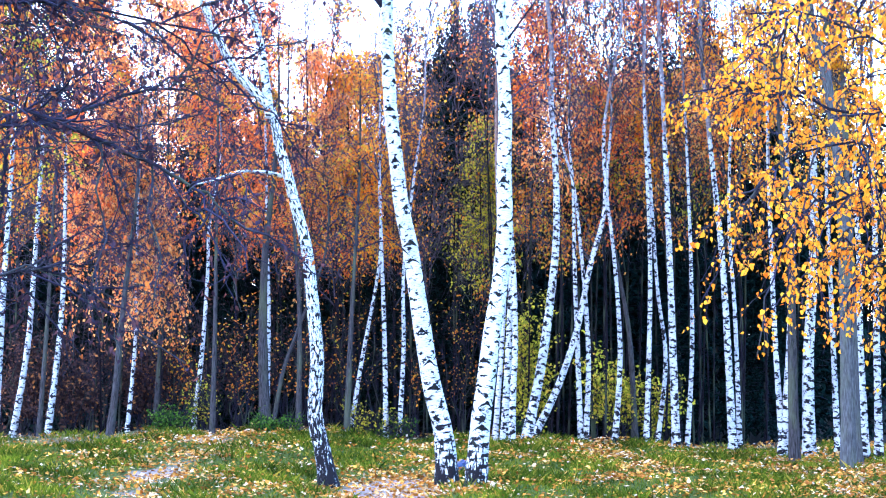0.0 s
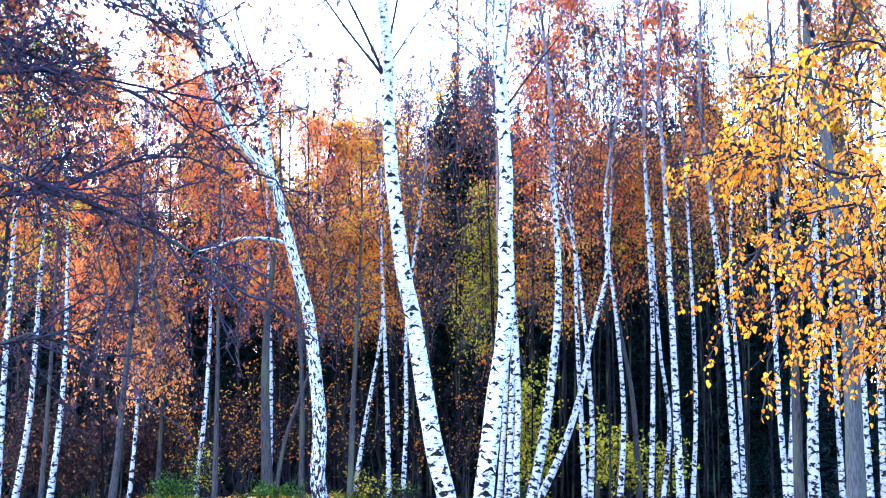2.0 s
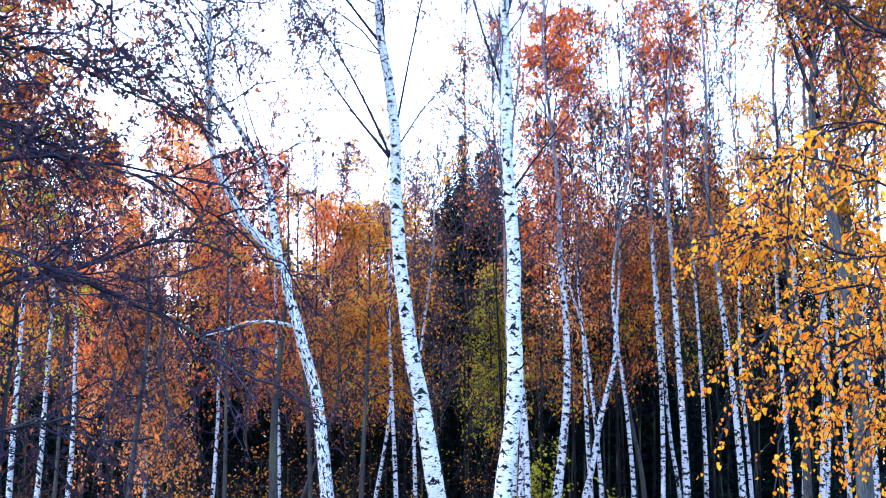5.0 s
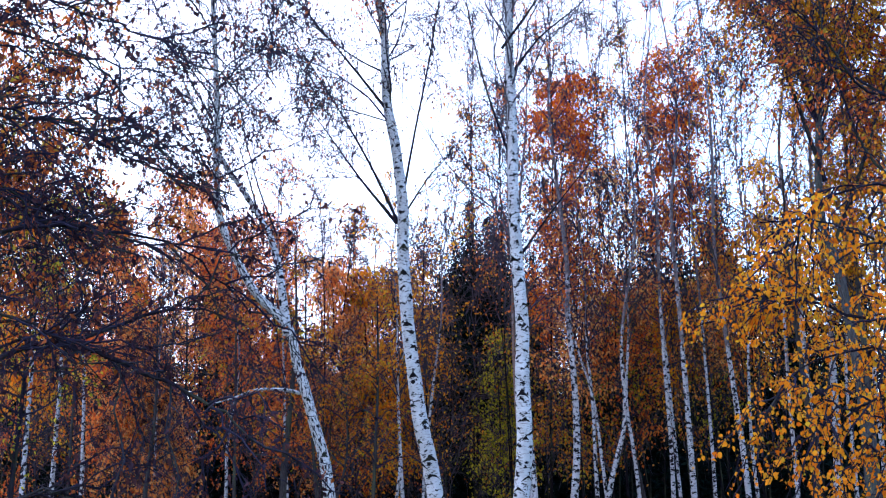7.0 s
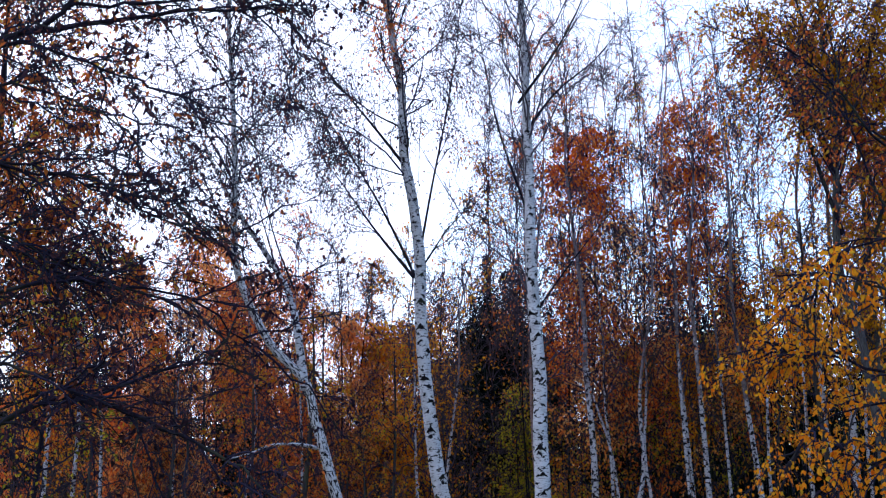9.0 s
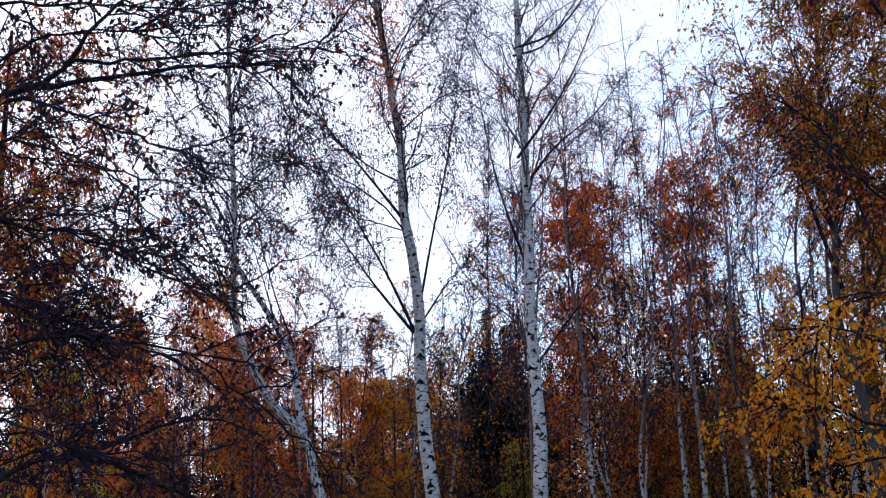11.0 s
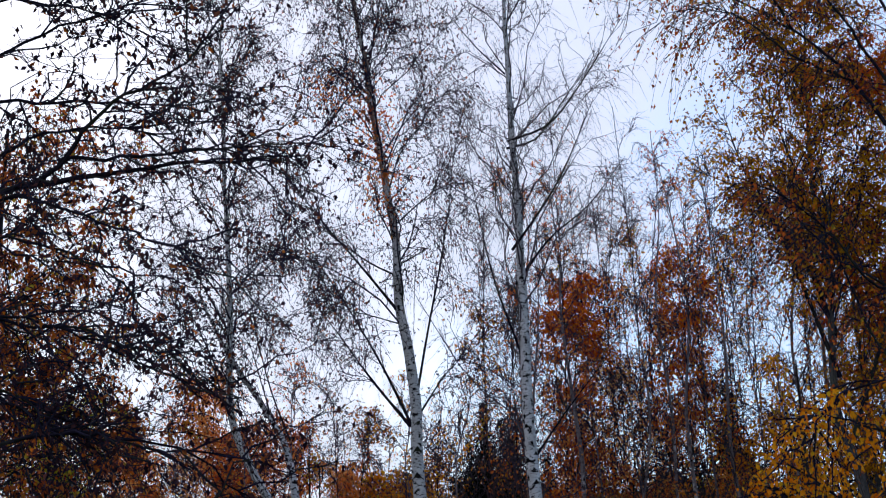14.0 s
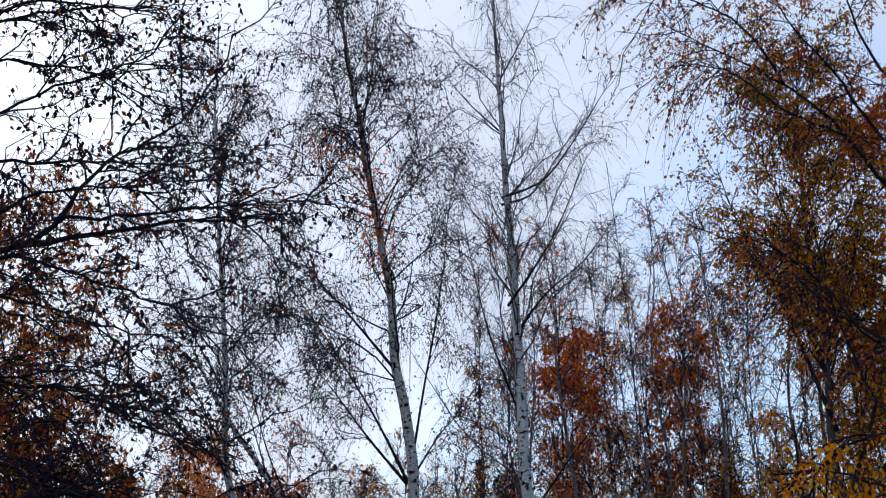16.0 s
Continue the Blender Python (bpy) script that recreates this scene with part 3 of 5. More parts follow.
tree("birch_tree", "tall white birch with black scars and a forked top", [(0.05, 19.00, 0.17), (0.01, 19.00, 0.56), (-0.13, 19.00, 1.15), (-0.23, 19.00, 1.74), (-0.32, 19.00, 2.33), (-0.39, 19.00, 2.80), (-0.49, 19.00, 3.26), (-0.56, 19.00, 3.86), (-0.62, 19.00, 4.40), (-0.67, 19.00, 5.36), (-0.66, 19.00, 5.84), (-0.74, 19.00, 6.62), (-0.84, 19.00, 7.21), (-0.86, 19.00, 8.02), (-0.95, 19.00, 8.61), (-1.04, 19.00, 9.30), (-1.14, 19.00, 9.85), (-1.18, 19.00, 10.40), (-1.28, 19.00, 10.90), (-1.36, 19.00, 11.56), (-1.41, 19.00, 12.24), (-1.39, 19.00, 13.44)], 0.122, 0.008, COPPER_BARK, 12, group=GROUP, scar=0.11, sides=16, single=True,
     limbs=(([(-0.66, 19.00, 5.97), (-0.50, 19.12, 6.85), (-0.32, 19.23, 7.75), (-0.18, 19.35, 8.60), (-0.20, 19.47, 8.47), (-0.09, 19.58, 9.44), (0.10, 19.70, 10.21)], 0.02), ([(-0.72, 19.00, 5.66), (-1.07, 18.70, 6.39), (-1.52, 18.40, 7.16), (-1.89, 18.10, 7.70), (-2.19, 17.80, 8.08)], 0.022), ([(-0.74, 19.00, 5.66), (-1.20, 19.33, 6.31), (-1.68, 19.67, 7.07), (-2.00, 20.00, 7.55)], 0.026),
            ([(-0.84, 19.00, 7.08), (-1.32, 18.73, 7.66), (-1.77, 18.47, 8.17), (-2.09, 18.20, 8.59)], 0.025), ([(-0.67, 19.00, 5.73), (-0.27, 19.50, 6.44), (0.23, 20.00, 7.00)], 0.018), ([(-0.97, 19.00, 8.56), (-0.76, 19.25, 9.33), (-0.39, 19.50, 9.90)], 0.016),
            ([(-1.19, 19.00, 10.29), (-1.08, 19.17, 10.95), (-0.97, 19.33, 11.87), (-0.93, 19.50, 12.83)], 0.02), ([(-0.81, 19.00, 6.93), (-1.39, 18.50, 6.97), (-1.88, 18.00, 6.84)], 0.012), ([(-0.83, 19.00, 7.54), (-1.26, 19.27, 7.86), (-1.85, 19.53, 8.43), (-2.17, 19.80, 9.01)], 0.016)),
     crown=dict(z0=6.6, z1=13.0, bunch=3.0, narrow=0.25, n=42, length=2.3, rise=0.95, droop=0.3, sub=7, sub_len=0.85, per=6, twig=0.5, tdroop=1.1, wide=1.0, leaves=15500, size=0.044, leaf=PLUM, limb_twigs=18, hang=0.85, slim=0.24, spread=0.05, cluster=([(-1.87, 19.00, 10.14), (-1.60, 19.00, 10.07), (-1.20, 19.00, 9.95), (-1.05, 19.00, 9.51), (-1.00, 19.00, 8.36)], 1300, RUST)))
tree("birch_tree", "tall straight white birch with black scars and fine bare branches", [(0.36, 18.20, 0.11), (0.42, 18.20, 0.73), (0.48, 18.20, 1.17), (0.55, 18.20, 1.74), (0.65, 18.20, 2.37), (0.70, 18.20, 3.00), (0.69, 18.20, 3.63), (0.71, 18.20, 4.26), (0.67, 18.20, 5.04), (0.65, 18.20, 5.76), (0.66, 18.20, 6.64), (0.65, 18.20, 7.46), (0.65, 18.20, 8.19), (0.62, 18.20, 8.98), (0.61, 18.20, 9.87), (0.60, 18.20, 10.73), (0.59, 18.20, 11.69), (0.61, 18.20, 12.69)], 0.118, 0.008, WHITE_BARK, 13, group=GROUP, scar=0.11, sides=16, single=True,
     limbs=(([(0.59, 18.20, 7.15), (1.03, 18.47, 7.79), (1.55, 18.73, 8.30), (2.06, 19.00, 9.02)], 0.022), ([(0.56, 18.20, 7.57), (0.95, 17.93, 8.03), (1.22, 17.67, 8.42), (1.57, 17.40, 9.15)], 0.022), ([(0.55, 18.20, 8.87), (0.94, 18.40, 9.08), (1.32, 18.60, 9.68), (1.64, 18.80, 10.22)], 0.018),
            ([(0.62, 18.20, 6.25), (0.33, 18.47, 7.31), (0.16, 18.73, 8.35), (0.04, 19.00, 9.44)], 0.018), ([(0.56, 18.20, 8.96), (1.04, 18.00, 9.07), (1.40, 17.80, 9.42), (1.99, 17.60, 10.27)], 0.02), ([(0.57, 18.20, 9.86), (0.21, 18.50, 10.41), (-0.13, 18.80, 11.05)], 0.014), ([(0.58, 18.20, 10.48), (0.97, 18.40, 11.28), (1.28, 18.60, 12.04)], 0.014), ([(0.72, 18.20, 5.09), (1.12, 18.40, 5.66), (1.69, 18.60, 6.39)], 0.016)),
     crown=dict(z0=5.0, z1=12.6, narrow=0.4, n=40, length=2.2, rise=1.15, droop=0.06, sub=6, sub_len=0.7, per=6, twig=0.42, tdroop=0.9, leaves=500, size=0.04, leaf=PLUM, limb_twigs=16, wide=0.7, wood=PALE_TWIG, slim=0.21, spread=0.05))


# ---- the birches at the wood's edge ----
ROW = "birches at the wood's edge"
SLIM = "slender white birch at the wood's edge, most leaves fallen"


def edge_birch(seed, spine, r0, z0=5.0, z1=10.5, n=22, length=1.3, leaves=1300, leaf=RUST, label=SLIM, bark=EDGE_BARK, size=0.05, top=None, **more):
    """A birch of the edge; top: metres by which the stem goes on above its last known point, straight and thinning."""
    spine = [tuple(q) for q in spine]
    if top:
        a, b = np.array(spine[-2]), np.array(spine[-1])
        d = unit(b - a) * 0.5 + np.array([0, 0, 0.5])
        wob = np.random.default_rng(seed).normal(size=4) * 0.12
        spine += [tuple(b + d * top * 0.35 + np.array([wob[0], 0, 0])), tuple(b + d * top * 0.7 + np.array([wob[1], 0, 0])), tuple(b + d * top * 0.7 + np.array([wob[2], 0, top * 0.3]))]
    c = dict(z0=z0, z1=spine[-1][2] * 0.98, n=n, length=length, rise=1.05, droop=0.25, sub=4, sub_len=0.5, per=4, twig=0.36, tdroop=0.9, leaves=int(leaves * 0.6), size=size, leaf=leaf, wood=ROSE_TWIG, wide=0.9)
    c.update(more)
    return tree("birch_tree", label, spine, r0 * 0.9, 0.006, bark, seed, group=ROW, crown=c, scar=0.3, sides=9, foot_flare=1.25, taper=0.8)


edge_birch(21, [(0.81, 25.50, 0.08), (0.88, 25.54, 0.93), (0.94, 25.59, 1.74), (0.97, 25.63, 2.64), (0.91, 25.67, 3.36), (0.86, 25.71, 4.45), (0.86, 25.76, 5.83), (0.88, 25.80, 7.69)], 0.052, top=4.0, n=26, bark=THIN_BARK)
edge_birch(20, [(0.95, 25.30, 0.10), (1.00, 25.36, 0.94), (1.04, 25.42, 1.74), (1.08, 25.48, 2.63), (1.07, 25.54, 3.98), (1.05, 25.60, 5.35)], 0.072, top=5.0, leaves=300)
edge_birch(22, [(1.06, 25.00, 0.13), (1.09, 25.10, 0.95), (1.13, 25.20, 1.73), (1.11, 25.30, 2.80), (1.06, 25.40, 3.70), (1.03, 25.50, 4.88)], 0.064, top=5.0, leaves=300)
edge_birch(23, [(1.32, 26.00, 0.11), (1.58, 26.00, 1.28), (1.77, 26.00, 2.65), (1.84, 26.00, 3.57), (1.82, 26.00, 4.67), (1.76, 26.00, 5.59), (1.77, 26.00, 6.48), (1.65, 26.00, 7.82), (1.56, 26.00, 8.99)], 0.10, top=2.5, z0=6.0, n=26, label="white birch at the wood's edge with a curved foot")
edge_birch(24, [(1.41, 26.30, 0.09), (1.85, 26.30, 0.91), (2.17, 26.30, 1.83), (2.41, 26.30, 2.94), (2.65, 26.30, 3.87), (2.64, 26.30, 4.99), (2.71, 26.30, 5.64)], 0.075, top=4.0, leaf=ORANGE, leaves=900, label="white birch leaning sideways out of the wood's edge")
edge_birch(25, [(2.27, 26.60, 0.02), (2.22, 26.60, 1.56), (2.18, 26.60, 2.86), (2.16, 26.60, 4.18), (2.10, 26.60, 5.12)], 0.06, top=3.0, leaf=ORANGE, leaves=900, z0=4.5)
edge_birch(26, [(2.34, 26.60, 0.02), (2.40, 26.60, 1.28), (2.36, 26.60, 2.30), (2.28, 26.60, 3.24), (2.17, 26.60, 4.27)], 0.06, top=3.0)
edge_birch(27, [(2.82, 26.60, 0.02), (2.92, 26.60, 1.37), (2.88, 26.60, 2.49), (2.80, 26.60, 3.42), (2.72, 26.60, 4.27)], 0.06, top=4.0, leaf=ORANGE, leaves=1200, z0=5)
edge_birch(28, [(3.31, 26.40, -0.02), (3.38, 26.40, 1.74), (3.40, 26.40, 3.22), (3.35, 26.40, 4.72), (3.32, 26.40, 5.94), (3.34, 26.40, 7.35)], 0.055, top=5.0, leaves=700)
edge_birch(29, [(3.54, 26.80, -0.03), (3.70, 26.80, 1.37), (3.58, 26.80, 2.49), (3.51, 26.80, 3.63), (3.46, 26.80, 4.57)], 0.048, top=5.0)
edge_birch(30, [(3.78, 26.20, 0.01), (3.73, 26.20, 1.74), (3.69, 26.20, 3.21), (3.64, 26.20, 4.69), (3.60, 26.20, 5.81), (3.55, 26.20, 7.31)], 0.082, top=4.5, leaf=RUST, leaves=900, z0=6)
edge_birch(31, [(4.04, 26.80, -0.03), (4.14, 26.80, 1.56), (4.13, 26.80, 3.15), (4.09, 26.80, 4.57), (4.05, 26.80, 5.72)], 0.05, top=5.0)
edge_birch(32, [(4.66, 26.00, -0.04), (4.57, 26.00, 2.10), (4.49, 26.00, 3.38), (4.38, 26.00, 4.49), (4.28, 26.00, 5.59), (4.20, 26.00, 6.71)], 0.08, top=5.0, leaf=AMBER, leaves=1000)
edge_birch(33, [(4.81, 26.20, -0.05), (4.75, 26.20, 2.11), (4.67, 26.20, 3.58), (4.70, 26.20, 4.97)], 0.05, top=5.0, leaf=AMBER, leaves=700)
edge_birch(34, [(5.25, 25.00, -0.03), (5.15, 25.00, 1.73), (5.11, 25.00, 3.05), (5.08, 25.00, 4.11)], 0.06, top=5.0, leaf=AMBER, leaves=700)
edge_birch(35, [(5.23, 25.00, -0.03), (5.36, 25.00, 1.30), (5.43, 25.00, 3.05), (5.36, 25.00, 4.55), (5.31, 25.00, 6.15)], 0.085, top=5.0, leaf=AMBER, leaves=800)
edge_birch(36, [(5.66, 25.00, -0.03), (5.66, 25.00, 1.38), (5.76, 25.00, 2.87), (5.78, 25.00, 4.11), (5.77, 25.00, 5.71)], 0.12, top=5.0, leaf=AMBER, leaves=800, label="stout white birch at the wood's edge")
edge_birch(37, [(6.10, 25.00, -0.06), (6.05, 25.00, 1.56), (6.01, 25.00, 3.05), (5.98, 25.00, 4.37)], 0.06, top=4.0, leaf=AMBER)
edge_birch(38, [(6.27, 24.00, -0.07), (6.21, 24.00, 1.73), (6.21, 24.00, 2.99), (6.16, 24.00, 4.26)], 0.07, top=5.0, leaf=AMBER)
edge_birch(39, [(6.33, 23.50, -0.07), (6.32, 23.50, 1.73), (6.32, 23.50, 3.38), (6.31, 23.50, 4.62)], 0.07, top=5.0, leaf=AMBER)
edge_birch(40, [(-7.07, 26.50, 0.10), (-6.83, 26.50, 1.56), (-6.74, 26.50, 2.86), (-6.68, 26.50, 3.98), (-6.63, 26.50, 5.10), (-6.68, 26.50, 6.43)], 0.068, top=4.0, leaf=RUST, leaves=900)
edge_birch(41, [(-6.49, 26.50, 0.12), (-6.34, 26.50, 1.37), (-6.25, 26.50, 2.67), (-6.24, 26.50, 4.26), (-6.26, 26.50, 5.01)], 0.066, top=4.0, leaf=ORANGE, leaves=900)
edge_birch(42, [(-6.93, 25.00, 1.38), (-6.83, 25.00, 2.43), (-6.78, 25.00, 3.49), (-6.72, 25.00, 4.73), (-6.69, 25.00, 5.97)], 0.07, top=4.0, leaf=AMBER, leaves=700)
edge_birch(43, [(-5.28, 27.00, 0.11), (-5.16, 27.00, 1.56), (-5.15, 27.00, 2.50), (-5.14, 27.00, 3.64)], 0.045, top=4.0, leaf=ORANGE, leaves=900, z0=4)
edge_birch(44, [(-4.18, 27.00, 0.28), (-4.03, 27.00, 1.56), (-3.95, 27.00, 2.88), (-3.93, 27.00, 3.64)], 0.055, top=4.0, leaf=RUST, leaves=900, z0=4)
edge_birch(45, [(-2.94, 27.00, 0.28), (-2.92, 27.00, 2.12), (-2.96, 27.00, 3.45), (-2.99, 27.00, 5.08)], 0.05, top=3.5, leaf=RUST, leaves=900, z0=4.5)
edge_birch(46, [(-1.56, 27.00, 0.13), (-1.36, 27.00, 1.37), (-1.10, 27.00, 2.79), (-1.04, 27.00, 3.64)], 0.05, top=3.0, leaf=AMBER, leaves=1200, z0=4)
edge_birch(47, [(-0.95, 27.00, 0.09), (-0.98, 27.00, 1.74), (-1.04, 27.00, 3.45), (-1.07, 27.00, 4.60), (-1.07, 27.00, 6.04)], 0.058, top=2.0, leaf=AMBER, leaves=1000, z0=4)
edge_birch(48, [(-0.74, 27.00, 0.09), (-0.66, 27.00, 1.56), (-0.66, 27.00, 2.88), (-0.47, 27.00, 4.60), (-0.31, 27.00, 5.75)], 0.05, top=3.0, leaf=AMBER, leaves=900, z0=4)

# ---- dark and grey trunks between them ----
DIM = "dark-barked young broadleaf tree in the wood's shade"


def dim_tree(seed, spine, r0, bark=GREY_BARK, z0=3.0, top=3.0, leaves=700, leaf=MIXED, n=16, length=1.1, label=DIM, size=0.055):
    spine = [tuple(q) for q in spine]
    a, b = np.array(spine[-2]), np.array(spine[-1])
    spine += [tuple(b + unit(b - a) * top * 0.5), tuple(b + unit(b - a) * top * 0.5 + np.array([0, 0, top * 0.5]))]
    return tree("broadleaf_tree", label, spine, r0, 0.01, bark, seed, group="dark young trees", sides=8, foot_flare=1.25,
                crown=dict(z0=z0, z1=spine[-1][2], n=n, length=length, rise=0.7, droop=0.2, per=8, twig=0.6, leaves=leaves, size=size, leaf=leaf))


dim_tree(61, [(-2.91, 26.50, 0.26), (-2.96, 26.50, 1.74), (-2.94, 26.50, 3.04), (-2.87, 26.50, 3.79)], 0.10, GREY_BARK, label="grey smooth-barked tree in the wood's shade")
dim_tree(62, [(-3.71, 26.00, 0.15), (-3.68, 26.00, 1.74), (-3.67, 26.00, 3.20)], 0.05)
dim_tree(63, [(-2.37, 26.50, 0.15), (-2.36, 26.50, 2.11), (-2.46, 26.50, 3.60)], 0.05)
dim_tree(64, [(-1.58, 26.50, 0.17), (-1.52, 26.50, 1.74), (-1.45, 26.50, 3.14)], 0.055)
dim_tree(65, [(-5.37, 26.00, 0.15), (-5.26, 26.00, 1.01), (-5.21, 26.00, 1.74), (-5.10, 26.00, 2.83)], 0.07, leaf=BROWN)
dim_tree(66, [(-4.90, 27.50, 0.40), (-4.81, 27.50, 1.94), (-4.77, 27.50, 3.19)], 0.05, leaf=MIXED)
dim_tree(67, [(-6.50, 26.00, 0.14), (-6.38, 26.00, 2.10), (-6.33, 26.00, 3.38)], 0.045, leaf=BROWN)
dim_tree(68, [(-2.81, 26.50, 0.34), (-2.63, 26.50, 1.19), (-2.41, 26.50, 1.83)], 0.04)
dim_tree(69, [(3.39, 28.50, 0.36), (3.30, 28.50, 1.75), (3.11, 28.50, 2.95)], 0.06, leaf=LIME)
dim_tree(70, [(5.04, 23.20, -0.09), (5.02, 23.20, 1.40), (5.02, 23.20, 2.95), (4.92, 23.20, 4.34)], 0.085, GREY_BARK, z0=4.0, leaf=AMBER, leaves=1500, label="grey-barked young tree with yellowing leaves")

# ---- the tall yellow tree at the edge of the grass ----
tree("yellow_leaved_tree", "tall broad tree full of amber leaves with a grey trunk", [(5.20, 20.80, -0.07), (5.21, 20.80, 0.99), (5.20, 20.80, 2.29), (5.16, 20.80, 3.69), (4.99, 20.80, 5.17), (4.78, 20.80, 6.13), (4.87, 20.80, 7.83), (4.83, 20.80, 8.86), (4.79, 20.80, 8.94), (4.82, 20.80, 10.19), (4.89, 20.80, 11.10), (4.98, 20.80, 12.35)], 0.105, 0.007, ASPEN_BARK, 80, sides=12, foot_flare=1.2,
     limbs=(([(4.96, 20.80, 5.67), (5.39, 20.40, 6.93), (5.65, 20.00, 7.95)], 0.05), ([(4.90, 20.80, 7.05), (4.60, 21.20, 8.36), (4.18, 21.60, 9.33)], 0.04), ([(4.87, 20.80, 6.49), (4.29, 20.53, 8.22), (3.80, 20.27, 9.18), (3.52, 20.00, 9.97)], 0.04), ([(4.91, 20.80, 7.73), (5.50, 21.20, 9.06), (5.99, 21.60, 10.66)], 0.04),
            ([(4.79, 20.80, 8.54), (4.53, 21.05, 9.88), (4.27, 21.30, 11.11)], 0.03), ([(4.82, 20.80, 7.58), (3.97, 20.55, 8.88), (3.13, 20.30, 9.30)], 0.03)),
     crown=dict(z0=7.1, z1=11.8, narrow=0.25, n=76, length=2.1, rise=0.95, droop=0.2, sub=6, sub_len=0.6, per=5, twig=0.34, leaves=20000, size=0.055, leaf=OLIVE, limb_twigs=22, wide=1.2, bunch=0.9, spread=0.06))


tree("broadleaf_tree", "tall slim tree full of reddish amber leaves", [(6.5, 22.0, 0), (6.4, 22.0, 4.0), (6.35, 22.0, 8.0), (6.3, 22.0, 11.8)], 0.11, 0.01, GREY_BARK, 81, sides=9,
     crown=dict(z0=6.8, z1=11.6, narrow=0.2, n=62, length=1.7, rise=0.8, droop=0.2, sub=5, per=5, twig=0.4, leaves=22000, size=0.06, leaf=TAWNY, bunch=0.8))

tree("birch_tree", "slim pale birch with strings of olive yellow leaves", [(5.75, 22.5, 0), (5.7, 22.5, 3.0), (5.62, 22.5, 6.0), (5.55, 22.5, 9.4)], 0.08, 0.008, ASPEN_BARK, 85, sides=9,
     crown=dict(z0=3.4, z1=9.0, narrow=0.35, n=46, length=1.9, rise=1.15, droop=0.1, sub=5, sub_len=0.6, per=5, twig=0.4, tdroop=0.9, leaves=8500, size=0.055, leaf=OLIVE, bunch=0.3, wide=0.9, wood=ROSE_TWIG))

# ---- birches deeper in the wood, their crowns turned ----
DEEP = "birches deeper in the wood"


def deep_birch(seed, x, y, h, z0, z1, leaf, leaves, length=1.2, n=26, lean=0.0, size=0.07, label="", **more):
    rng = np.random.default_rng(seed + 900)
    b = rng.normal(size=2) * 0.15
    spine = [(x, y, 0), (x + lean * 0.4 + b[0] * 0.5, y, h * 0.35), (x + lean * 0.8 + b[1], y, h * 0.7), (x + lean + b[0], y, h)]
    c = dict(z0=z0, z1=z1, n=n, length=length, rise=0.95, droop=0.3, sub=6, sub_len=0.5, per=5, twig=0.4, tdroop=1.0, leaves=int(leaves * 1.2), size=size, leaf=leaf, wood=ROSE_TWIG, wide=0.9, hang=0.85, bunch=0.35, spread=0.06)
    c.update(more)
    return tree("birch_tree", label or "slim birch deep in the wood with turned leaves", spine, rng.uniform(0.016, 0.024), 0.006, SHADED_BARK, seed, group=DEEP, crown=c, sides=7, foot_flare=1.1)


HANG = dict(rise=0.4, droop=0.9, tdroop=1.3, hang=0.9)
deep_birch(101, -5.48, 27.3, 6.75, 2.75, 5.8, ORANGE, 4600, 0.85, 38, label="young birch with drooping bright orange leaves", **HANG)
deep_birch(102, -4.79, 27.3, 5.3, 2.5, 4.6, ORANGE, 2600, 0.55, 28, label="young birch with drooping bright orange leaves", **HANG)
deep_birch(103, -5.8, 27.5, 8, 2.8, 6.8, RUST, 4200)
deep_birch(104, -4.9, 30.0, 9.5, 4.0, 9.0, ORANGE, 3800, 1.5)
deep_birch(105, -4.2, 29.0, 9.0, 3.6, 8.2, RUST, 3600, 1.4)
deep_birch(106, -6.6, 30.5, 9.0, 3.6, 8.4, ORANGE, 4050, 1.4)
deep_birch(107, -8.0, 30.0, 9.0, 3.6, 8.2, AMBER, 4050, 1.4)
deep_birch(108, -3.4, 31.0, 9.0, 3.0, 8.4, RUST, 3800, 1.4)
deep_birch(109, -2.6, 30.5, 8.4, 3.0, 7.4, ORANGE, 3800, 1.2)
deep_birch(110, -1.9, 31.0, 8.2, 3.2, 7.2, AMBER, 3600, 1.2)
deep_birch(111, -1.3, 32.0, 8.2, 3.2, 7.3, AMBER, 3000, 1.2)
deep_birch(112, -0.9, 30.2, 8.0, 2.8, 7.0, AMBER, 2800, 1.1)
deep_birch(113, -0.4, 33.0, 8.6, 3.0, 7.8, AMBER, 1100, 1.0, 16)
deep_birch(114, 0.9, 33.0, 9.2, 3.0, 8.4, MIXED, 900, 1.0, 16)
deep_birch(115, 0.9, 31.5, 7.0, 2.4, 6.0, LIME, 1500, 1.1)
deep_birch(116, 1.6, 31.0, 7.0, 2.4, 6.2, MIXED, 1700, 1.1)
deep_birch(117, 2.25, 29.0, 11.6, 6.0, 10.4, EMBER, 7600, 0.8, 42, rise=0.6, droop=0.5, narrow=0.3, bunch=1.0)
deep_birch(118, 2.8, 30.0, 7.4, 4.4, 6.4, ORANGE, 2000, 1.1)
deep_birch(119, 3.5, 30.0, 7.4, 4.4, 6.4, ORANGE, 2000, 1.1)
deep_birch(120, 4.03, 29.0, 12.0, 6.9, 10.9, EMBER, 5000, 0.8, 36, rise=0.6, droop=0.5, narrow=0.3, bunch=1.0)
deep_birch(121, 4.8, 30.0, 8.4, 4.2, 7.4, AMBER, 2400, 1.3)
deep_birch(122, 5.8, 29.0, 9.0, 4.0, 8.0, AMBER, 2600, 1.5)
deep_birch(123, 6.9, 28.0, 10.0, 3.6, 9.0, AMBER, 1700, 1.5)
deep_birch(124, 3.2, 31.5, 12.5, 5.5, 12.0, MIXED, 750, 1.4, 18)
